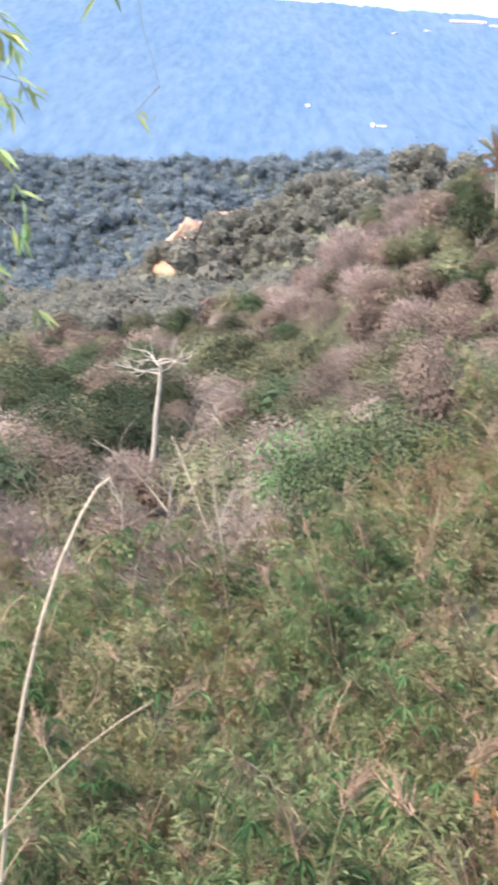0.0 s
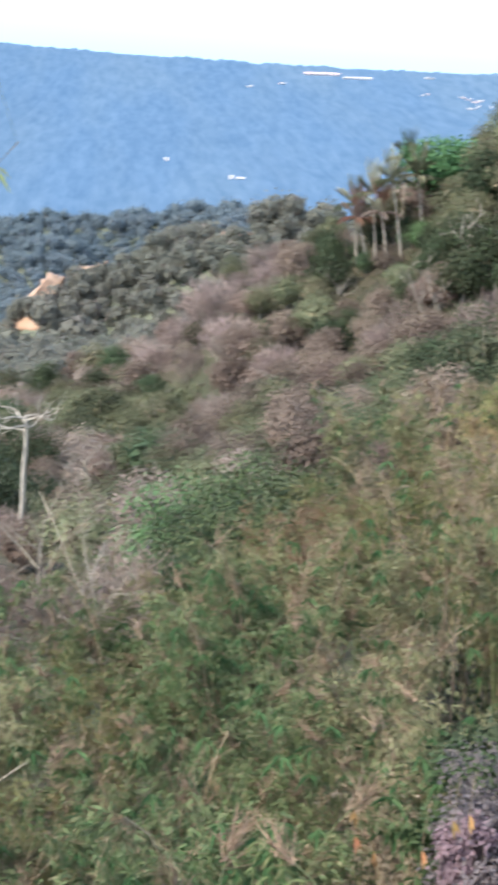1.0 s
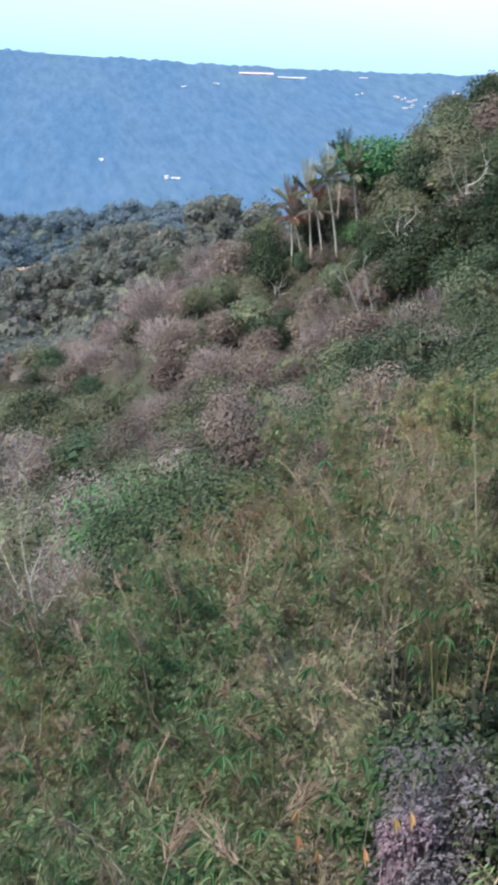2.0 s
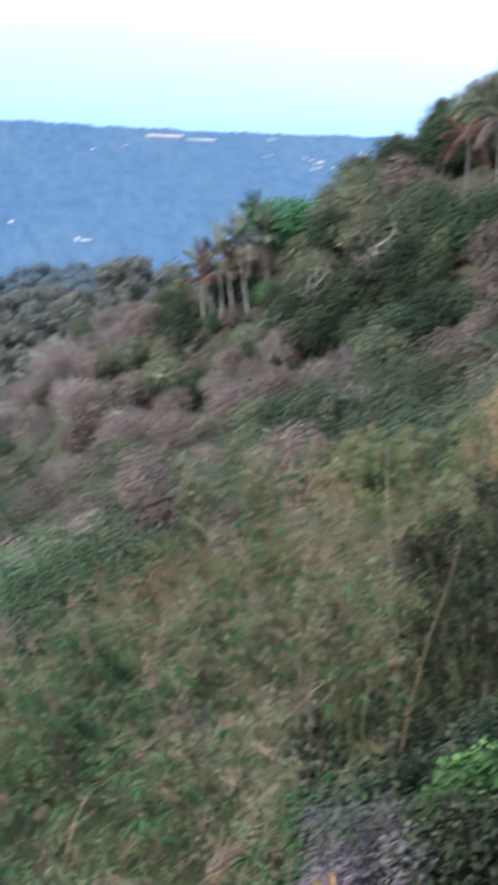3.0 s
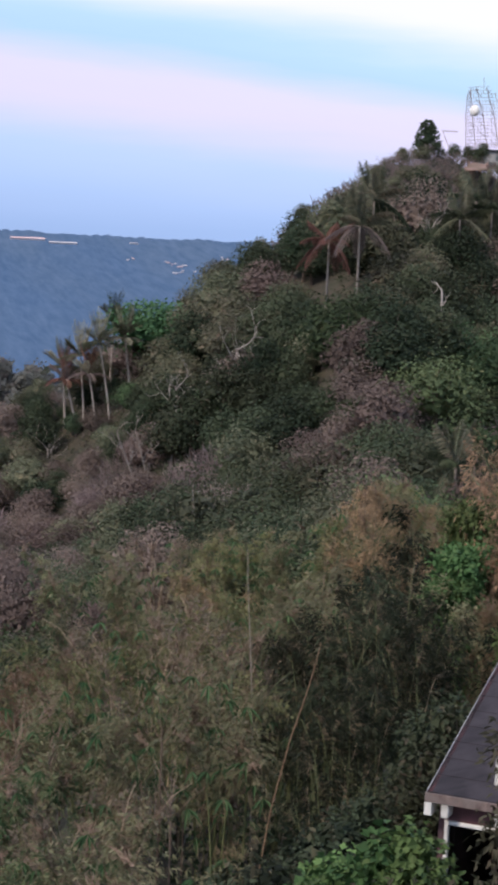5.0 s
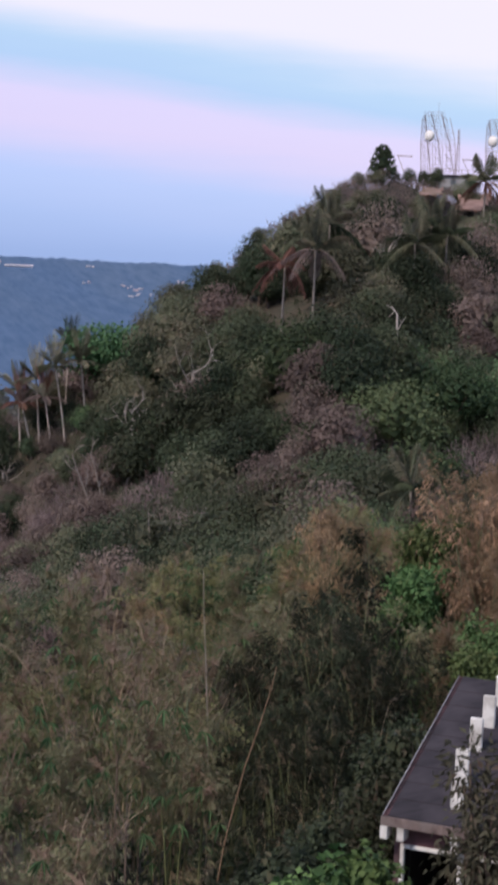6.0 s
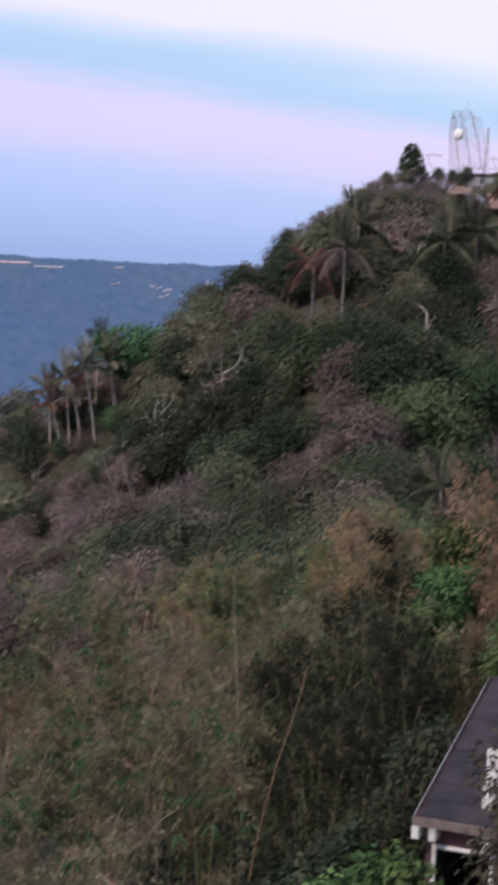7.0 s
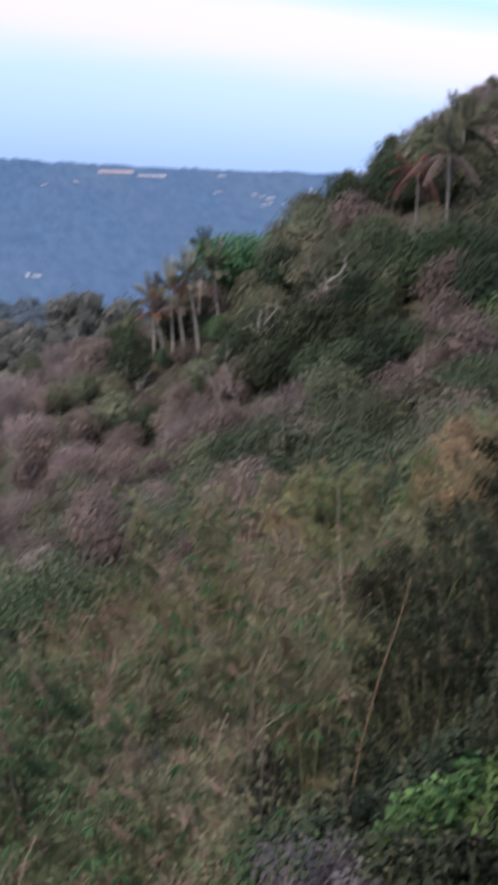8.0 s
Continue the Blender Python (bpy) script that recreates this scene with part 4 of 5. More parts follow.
palm(16.83, 0.36, 9.5, "tall palm with a thin pale trunk and drooping olive brown fronds", (LEAF_PALM, LEAF_PALM, LEAF_DRY), 13, 3.9, seed=1, up=1.25)
palm(15.86, -0.16, 7.5, "palm with rust red withered fronds hanging round its trunk", (LEAF_RUST, LEAF_RUST, LEAF_RUST), 13, 3.0, seed=2, up=0.1, r=hill_r(15.86, -0.16, 7.5) - 4)
palm(17.24, 1.2, 8.5, "palm with upright dark green fronds", (LEAF_PALM, LEAF_PALM, LEAF_DARK), 14, 3.8, seed=3, up=1.2)
for k, (az, el, tall) in enumerate(((20.49, 1.3, 7.0), (21.0, 1.0, 7.0), (20.0, 0.7, 6.0), (16.3, 0.75, 5.0))):
    palm(az, el, tall, "dark green coconut palm below the hilltop", (LEAF_PALM, LEAF_DARK, LEAF_PALM), 15, 3.6 if k < 3 else 2.6, seed=4 + k, up=1.0)
palm(22.12, 2.75, 6.0, "coconut palm with a skirt of dead orange brown fronds", (LEAF_PALM, LEAF_PALM, LEAF_RUST), 18, 3.8, seed=9, up=0.9)
palm(20.3, -7.2, 8.0, "young dark green palm rising out of the bamboo", (LEAF_PALM, LEAF_DARK, LEAF_PALM), 13, 3.2, 104, seed=10, up=1.0)
palm(12.9, -14.3, 6.0, "young palm with a few drooping fronds among bamboo", (LEAF_BAMBOO_DARK, LEAF_PALM, LEAF_BAMBOO_DARK), 6, 1.2, 46, seed=12, up=0.6, trunk_r=0.05)
for k, (az, el, tall, lean, mats) in enumerate((
        (7.55, -4.95, 6.0, -1.4, (LEAF_RUST, LEAF_DRY, LEAF_RUST)), (8.30, -4.75, 6.0, -0.9, (LEAF_RUST, LEAF_TUFT, LEAF_DRY)), (8.60, -3.75, 8.8, -1.4, (LEAF_TUFT, LEAF_PALM, LEAF_MID)),
        (9.42, -3.55, 7.4, -0.8, (LEAF_PALM, LEAF_MID, LEAF_TUFT)), (8.0, -4.15, 7.4, -0.6, (LEAF_TUFT, LEAF_MID, LEAF_PALM)), (7.45, -4.55, 6.6, -0.4, (LEAF_PALM, LEAF_TUFT, LEAF_MID)),
        (9.06, -3.0, 7.0, 0.3, (LEAF_DARK, LEAF_MID, LEAF_DARK)))):
    palm(az, el, tall, ("palm with a tattered olive crown on a pale leaning trunk", "palm with withered rust red fronds on the ridge", "palm with dark green upright fronds on the ridge")[(mats[0] is LEAF_RUST) + 2 * (k == 6)],
         mats, 26, 2.7, seed=20 + k, lean=(lean, 0.0), up=0.6, trunk_r=0.10, bark=BARK_BLEACHED, broom=True)
rng = np.random.default_rng(71)
for az, el in ((6.8, -5.0), (7.9, -4.6), (8.3, -4.4), (8.7, -4.1), (9.3, -3.8), (9.7, -3.5), (6.2, -5.4), (11.2, -3.3), (11.8, -2.9), (12.2, -2.7)):
    r = next((d for d in np.arange(120, 215, 1.0) if ground_at(az, d) + 3.8 >= d * math.tan(radians(el))), 195.0)
    p = spot(az, 0, r)
    put(TREES["olive" if rng.uniform() < 0.7 else "brown", 0][rng.integers(3)], scaled(p.x, p.y, ground_at(az, r) - 0.3, rng.uniform(0, 360), 0.85, 0.95), "olive tree crowded among the palms on the ridge", "hillside trees")

for az, el in ((16.4, -2.1), (17.0, -2.0), (16.0, -2.6), (15.5, -2.2), (17.5, -1.6), (20.3, -0.5), (21.0, -0.6), (20.7, -1.0), (17.2, -2.7), (16.7, -3.0)):
    r = next((d for d in np.arange(110, 215, 1.0) if ground_at(az, d) + 4.2 >= d * math.tan(radians(el))), 195.0)
    p = spot(az, 0, r)
    put(TREES["green" if rng.uniform() < 0.6 else "olive", 0][rng.integers(3)], scaled(p.x, p.y, ground_at(az, r) - 0.3, rng.uniform(0, 360), 0.9, 0.95), "dark green tree at the feet of the palms", "hillside trees")

# ---- dead and single trees ----
def stand(ob, az, r, turn=0.0, s=1.0, sink=0.3):
    p = spot(az, 0, r)
    ob.matrix_basis = scaled(p.x, p.y, ground_at(az, r) - sink, turn, s)
    return ob


stand(make_dead_tree(501, 8.0, "bleached dead tree with bare spreading limbs", 0.9, (0.02, 0.0), bark=BARK_BLEACHED, twist=0.06, high=0.6, reach=0.26), 12.98, hill_r(12.98, -1.9, 7.6) - 9, 40, 1.2)
stand(make_dead_tree(502, 7.0, "small bleached dead tree with a forked trunk", 0.5, bark=BARK_BLEACHED), 11.05, hill_r(11.05, -4.3, 6.6), 100)
stand(make_dead_tree(503, 9.5, "pale dead tree with a leaning forked trunk", 0.45, (-0.40, 0.0), bark=BARK_PALE, reach=0.16, high=0.8, thick=0.7), 10.55, hill_r(10.2, -5.6, 8.0) - 6, 0)
stand(make_dead_tree(504, 9.0, "pale dead trunk leaning beside another", 0.4, (-0.26, 0.05), bark=BARK_PALE, reach=0.14, high=0.8, thick=0.6), 10.6, hill_r(10.3, -5.6, 8.0) - 5, 0)
stand(make_dead_tree(505, 8.0, "pale thin tree bare below its crown", 0.5, bark=BARK_BLEACHED, reach=0.18), 19.1, hill_r(19.05, 1.35, 7.0), 70)
stand(make_dead_tree(506, 8.5, "pale thin trunk among dense green trees", 0.5, bark=BARK_BLEACHED, reach=0.1, forks=1, high=0.85), 19.85, hill_r(19.85, -1.4, 7.5), 150)
stand(make_dead_tree(507, 8.2, "bare bleached dead tree with level limbs at its top", 0.7, (0.03, 0.0), BARK_BLEACHED, 5, 0.04, 0.93, 0.17, True), -3.35, 84, 20, 1.0)
stand(make_dead_tree(508, 7.0, "bare pinkish grey tree with fine branching", 0.7, (0.1, 0.1)), 2.6, hill_r(2.6, -7.6, 6.0, 120), 20)
stand(make_dead_tree(509, 6.5, "bare pinkish grey tree with fine branching", 0.8, (0.1, 0.1)), 3.4, hill_r(3.4, -8.6, 6.0, 110), 90)
stand(make_dead_tree(510, 6.0, "bare grey tree leaning over the slope", 0.7, (0.3, 0.1)), 22.6, hill_r(22.6, -5.9, 5.0, 90), 90)
for k, (az, r, tall) in enumerate(((-3.0, 56, 7.6), (-1.6, 50, 7.0), (-0.3, 46, 7.2), (0.6, 44, 6.6), (-4.4, 60, 7.0), (-6.4, 58, 7.4), (2.2, 62, 6.6), (-2.2, 66, 7.2))):
    stand(make_dead_tree(540 + k, tall, "thin bare grey tree standing among the bamboo", 0.55, (0.12 * (-1) ** k, 0.05), (BARK_PALE, BARK_BROWN)[k % 2], 4, 0.08, 0.66, 0.22, thick=0.3), az, r, 70 * k, 1.0)
for k, (az, el) in enumerate(((5.0, -9.5), (1.5, -10.5), (-1.0, -12.0), (12.0, -8.6), (13.2, -8.0), (6.8, -6.6), (15.0, -7.0))):
    stand(make_dead_tree(520 + k, 5.5, "leafless grey tree among the dry scrub", 0.7, (0.15 * (-1) ** k, 0.1)), az, hill_r(az, el, 5.2, 100), 50 * k)

stand(make_tree(601, LEAF_VIVID, BARK_BROWN, 7.4, 3.0, 1.6, 18, 3000, 0.26, "bright green round tree on the ridge"), 10.3, hill_r(10.3, -2.35, 7.0) - 2, 0, 1.65)
stand(make_tree(602, LEAF_VIVID, BARK_BROWN, 4.4, 3.2, 1.6, 14, 1100, 0.34, "bright green tree beside the palms"), 9.85, hill_r(9.85, -2.7, 4.6), 0)


def cone_tree(az, r, tall, wide):
    rng = np.random.default_rng(77)
    root = thing("conical_tree", "dark dense cone shaped tree on the hilltop", "tree")
    soup = Soup()
    add_tube(soup, [(0, 0, -0.5), (0, 0, tall * 0.5), (0, 0, tall * 0.9)], [0.16, 0.1, 0.03], 6)
    part("trunk", soup, BARK_BROWN, root)
    leaf = Soup()
    n = 1400
    h = rng.uniform(0.05, 1, n)
    w = wide * 0.5 * np.sqrt(1 - h) * rng.uniform(0.6, 1.1, n)
    a = rng.uniform(0, 6.283, n)
    d = np.stack([np.cos(a), np.sin(a), 0.5 + 0 * a], 1)
    p = np.stack([np.cos(a) * w, np.sin(a) * w, tall * h], 1)
    for q in (0.25, 0.5, 0.72):
        add_lump(leaf, (0, 0, tall * q), (wide * 0.36 * math.sqrt(1 - q), wide * 0.36 * math.sqrt(1 - q), tall * 0.18), rng, 0.1, 1)
    L = rng.uniform(0.2, 0.45, n)
    add_leaves(leaf, p, d + rng.normal(size=(n, 3)) * 0.5, d + rng.normal(size=(n, 3)) * 0.5, L, L * 0.5)
    part("crown", leaf, LEAF_DARK, root, kind="stuff")
    return stand(root, az, r, 0, 1.0, 0.3)


cone_tree(18.83, 229, 4.5, 4.2)

# ---- bare earth ----
def bank(name, corners, r, mat, label, depth=3.0, seed=1, drape=False):
    """A bank of bare earth with a ragged edge: corners are az and el along its left edge, then its right edge, from top to foot."""
    rng = np.random.default_rng(seed)
    left, right = corners
    n, m = 16, 12
    v = []
    for i in range(n):
        t = i / (n - 1)
        for j in range(m):
            u = j / (m - 1)
            a = (np.interp(t, np.linspace(0, 1, len(left)), [c[0] for c in left]) * (1 - u) + np.interp(t, np.linspace(0, 1, len(right)), [c[0] for c in right]) * u)
            e = (np.interp(t, np.linspace(0, 1, len(left)), [c[1] for c in left]) * (1 - u) + np.interp(t, np.linspace(0, 1, len(right)), [c[1] for c in right]) * u)
            edge = j in (0, m - 1) or i in (0, n - 1)
            if drape:
                away = next((q for q in np.arange(340, r, 1.0) if ground_at(a, q) + 0.7 >= q * math.tan(radians(e))), r) + 14 * t
            p = spot(a + rng.normal() * (0.05 if edge else 0.01), e + rng.normal() * (0.05 if edge else 0.01), (away if drape else r) - 14 * t + rng.normal() * 0.15 + (depth if edge else 0))
            v.append(p[:])
    f = [(i * m + j, i * m + j + 1, (i + 1) * m + j + 1, (i + 1) * m + j) for i in range(n - 1) for j in range(m - 1)]
    ob = new(name, Soup().add(v, np.array(f)).mesh(name, mat, True))
    return tagged(ob, label, "bare earth", "", "structure")


bank("landslide_scar", (((-2.35, -7.0), (-3.1, -7.85), (-3.85, -8.9)), ((-1.8, -7.1), (-2.15, -8.1), (-2.65, -8.95))), 391, CLAY, "bare orange clay scar of a landslip on the wooded spur", drape=True)
bank("clay_patch", (((-1.3, -6.85), (-1.35, -7.02)), ((-0.5, -6.62), (-0.7, -6.86))), 391, CLAY, "small bare orange clay patch on the spur", 2.0, 2, True)
bank("clay_patch", (((2.75, -5.62), (2.6, -6.0)), ((4.2, -5.5), (4.0, -5.95))), 391, CLAY_RED, "patch of reddish bare earth near the ridge top", 2.0, 5, True)
bank("clay_bank", (((20.2, 2.5), (20.05, 2.2)), ((20.75, 2.45), (20.8, 2.25))), 229, CLAY_RED, "bank of reddish bare clay below the hilltop", 1.5, 3)
bank("clay_bank", (((21.35, 2.3), (21.2, 1.8)), ((22.3, 2.35), (22.1, 1.75))), 231, CLAY_RED, "bank of reddish bare clay below the hilltop", 1.5, 4)

# ---- hilltop station ----
def antenna(az, r, foot_el, tall, wide, turn, label):
    """A tall curved reflector of open steel lattice, with a braced back, a drum and a feed boom."""
    root = thing("reflector_antenna", label, "antenna")
    p = spot(az, foot_el, r)
    root.matrix_basis = Matrix.Translation((p.x, p.y, p.z)) @ Matrix.Rotation(radians(turn), 4, "Z")

    def bend(u, h):  # the reflector's face: hollow towards -y and leaning over at the top
        return np.array([u * wide * (0.5 - 0.13 * max(0.0, h - 0.55) * 2.2), -1.1 * h ** 2 + 0.9 * u * u * 1.2, h * tall])

    for u in np.linspace(-1, 1, 13):
        s = Soup()
        add_tube(s, [bend(u, h) for h in np.linspace(0.02, 1 - 0.10 * abs(u), 10)], 0.022 if abs(u) < 0.99 else 0.05, 4)
        part("rib", s, STEEL, root)
    for h in np.linspace(0.06, 0.98, 19):
        s = Soup()
        w = 1.0 if h < 0.9 else 0.85
        add_tube(s, [bend(u, h) for u in np.linspace(-w, w, 9)], 0.024, 4)
        part("crossbar", s, STEEL, root)
    for u in (-0.62, 0.0, 0.62):
        s = Soup()
        add_tube(s, [bend(u, 0.97) + [0, 0.2, 0], (u * wide * 0.5, 0.9, 0.55 * tall), (u * wide * 0.55, 2.2, 0)], 0.055, 5)
        part("back_leg", s, STEEL, root)
        for h in np.linspace(0.12, 0.85, 6):
            s = Soup()
            q = (u * wide * 0.52, 2.2 - 2.2 * h ** 0.8, h * tall)
            add_tube(s, [bend(u, min(0.97, h + 0.09)), q], 0.035, 4)
            part("brace", s, STEEL, root)
    s = Soup()
    a = np.linspace(0, 2 * math.pi, 20, endpoint=False)
    ring = lambda y, q: np.stack([0.15 + q * np.cos(a), np.full(20, y), 0.63 * tall + q * np.sin(a)], 1)
    v = np.concatenate([ring(-0.95, 0.74), ring(-1.25, 0.74), ring(-1.42, 0.5), ring(-1.48, 0.05)])
    f = [(i * 20 + j, i * 20 + (j + 1) % 20, (i + 1) * 20 + (j + 1) % 20, (i + 1) * 20 + j) for i in range(3) for j in range(20)]
    s.add(v, np.array(f))
    part("drum", s, DISH, root, "white round drum", smooth=True)
    s = Soup()
    add_tube(s, [(-wide * 0.5, -0.6, 0.33 * tall), (-wide * 0.5 - 2.7, -0.8, 0.35 * tall)], 0.07, 5)
    part("feed_boom", s, STEEL, root)
    s = Soup()
    add_tube(s, [(-wide * 0.5 - 2.6, -0.8, 0.35 * tall), (-wide * 0.5 - 1.1, -0.3, -0.3)], 0.05, 5)
    part("boom_strut", s, STEEL, root)
    s = Soup()
    add_tube(s, [(0.5, 0.1, 0.9 * tall), (0.5, 0.1, 1.13 * tall)], 0.03, 4)
    part("lightning_rod", s, STEEL, root)
    return root


antenna(20.42, 243, 2.75, 9.0, 6.2, -62, "tall curved lattice reflector antenna of faded pink steel on the hilltop")
antenna(22.42, 247, 2.75, 8.4, 5.4, -62, "second curved lattice reflector antenna standing on the hilltop")


def lattice_mast(az, r, el, tall):
    root = thing("lattice_mast", "slender steel lattice mast on the hilltop", "mast")
    p = spot(az, el, r)
    root.location = p
    for k in range(3):
        s = Soup()
        a = k * 2.094
        add_tube(s, [(0.35 * math.cos(a), 0.35 * math.sin(a), -0.5), (0.1 * math.cos(a), 0.1 * math.sin(a), tall)], 0.035, 4)
        part("leg", s, STEEL, root)
    s = Soup()
    for i in range(9):
        h, q = i * tall / 9, 0.35 - 0.25 * i / 9
        add_tube(s, [(q, 0, h), (-0.5 * q, 0.86 * q, h + tall / 9), ], 0.02, 3)
        add_tube(s, [(-0.5 * q, 0.86 * q, h), (-0.5 * q, -0.86 * q, h + tall / 9)], 0.02, 3)
    part("lacing", s, STEEL, root)
    return root


lattice_mast(21.2, 246, 2.8, 6.6)


def station_hut(az, r, el):
    root = thing("station_hut", "low grey concrete hut with a flat roof and railing", "hut")
    p = spot(az, el, r)
    root.matrix_basis = Matrix.Translation(p) @ Matrix.Rotation(radians(-az), 4, "Z")
    s = Soup()
    add_box(s, (-2.9, -1.5, -1.8), (2.9, 1.5, 0.35), None, 0.03)
    part("wall", s, CONCRETE, root)
    s = Soup()
    add_box(s, (-3.15, -1.75, 0.35), (3.15, 1.75, 0.55), None, 0.03)
    part("roof", s, ROOF_FELT, root)
    for k in range(8):
        s = Soup()
        x = -2.9 + k * 5.8 / 7
        add_tube(s, [(x, -1.6, 0.5), (x, -1.6, 1.25)], 0.03, 4)
        part("post", s, STEEL, root)
    s = Soup()
    add_tube(s, [(-2.95, -1.6, 1.25), (2.95, -1.6, 1.25)], 0.03, 4)
    part("rail", s, STEEL, root)
    for x in (-1.8, 0.2, 1.9):
        s = Soup()
        add_box(s, (x - 0.35, -1.53, -0.75), (x + 0.35, -1.47, -0.1))
        part("window", s, GLASS, root)
    return root


station_hut(21.05, 240, 2.75)
rng = np.random.default_rng(63)
for az, el in ((19.7, 3.05), (20.15, 3.0), (20.6, 3.1), (20.4, 2.9), (21.7, 2.9), (22.9, 3.0), (23.3, 2.9)):
    p = spot(az, el - 0.55, 236)
    put(GREEN_TREES[rng.integers(3)], scaled(p.x, p.y, p.z - 0.4, rng.uniform(0, 360), 0.5, 0.62), "dark green bush beside the hilltop station", "hilltop bushes")
for az, el in ((17.4, 2.55), (17.7, 2.3), (17.9, 2.75), (18.1, 2.4), (18.3, 2.85), (18.5, 2.3), (18.95, 2.6), (19.1, 2.1), (19.35, 2.7), (19.6, 2.2), (16.6, 1.9), (17.0, 2.3), (17.2, 1.9), (18.7, 1.9), (19.9, 1.9), (20.3, 1.8), (20.9, 2.0)):
    p = spot(az, el - 0.55, 228)
    put(BROWN_SHRUBS[rng.integers(3)], scaled(p.x, p.y, min(p.z - 0.5, float(ground_height(p.x, p.y)) - 0.2), rng.uniform(0, 360), 0.8, 0.85), "dry tan brush on the hill crest", "crest brush")

# ---- far buildings ----
def far_building(az, el, long, tall, mat, label):
    r = next((d for d in np.arange(2300, 4600, 5.0) if float(far_height(*spot(az, 0, d)[:2])) >= d * math.tan(radians(el))), 4550.0)
    p = spot(az, el, r)
    root = thing("far_building", label, "building", "far buildings")
    root.matrix_basis = Matrix.Translation(p) @ Matrix.Rotation(radians(-az), 4, "Z")
    s = Soup()
    add_box(s, (-long / 2, -4, -tall), (long / 2, 4, tall * 0.6))
    part("wall", s, WALL_FAR, root)
    s = Soup()
    v = [(-long / 2 - 1, -7, tall * 0.6), (long / 2 + 1, -7, tall * 0.6), (long / 2 + 1, 7, tall * 0.6), (-long / 2 - 1, 7, tall * 0.6), (-long / 2, 0, tall), (long / 2, 0, tall)]
    s.add(v, np.zeros((0, 3)))
    s.f.extend([[0, 1, 5, 4], [1, 2, 5], [2, 3, 4, 5], [3, 0, 4], [3, 2, 1, 0]])
    part("roof", s, mat, root)


far_building(6.22, -0.52, 86, 7, ROOF_FAR, "long pink lit building on the far plateau")
far_building(7.35, -0.60, 70, 5, WALL_FAR, "long white building on the far plateau")
rng = np.random.default_rng(41)
for az, el, long in ((9.55, -0.52, 20), (9.42, -1.05, 10), (10.65, -1.06, 8), (11.1, -1.22, 14), (11.0, -1.42, 7), (11.2, -1.32, 8), (10.85, -1.15, 6), (12.35, -1.02, 11), (12.6, -0.92, 8), (12.45, -0.85, 6),
                     (11.6, -1.35, 6), (5.0, -0.83, 9), (3.9, -0.95, 8), (3.72, -3.85, 16), (3.45, -3.8, 7), (1.35, -3.3, 7)):
    for k in range(2):
        far_building(az + rng.normal() * 0.09 * k, el + rng.normal() * 0.04 * k, long * rng.uniform(0.5, 1.0), rng.uniform(2.0, 3.6), (WALL_FAR, ROOF_FAR)[int(rng.uniform() < 0.25)], "small pale house on the far plateau")

# ---- house below the slope ----
STEPS = ((22.12, -17.2, 0.20, 0.40), (22.2, -16.5, 0.21, 0.58), (22.62, -15.35, 0.20, 0.52), (23.0, -14.6, 0.20, 0.52), (23.38, -13.9, 0.3, 0.5))  # azimuth, elevation, width, height


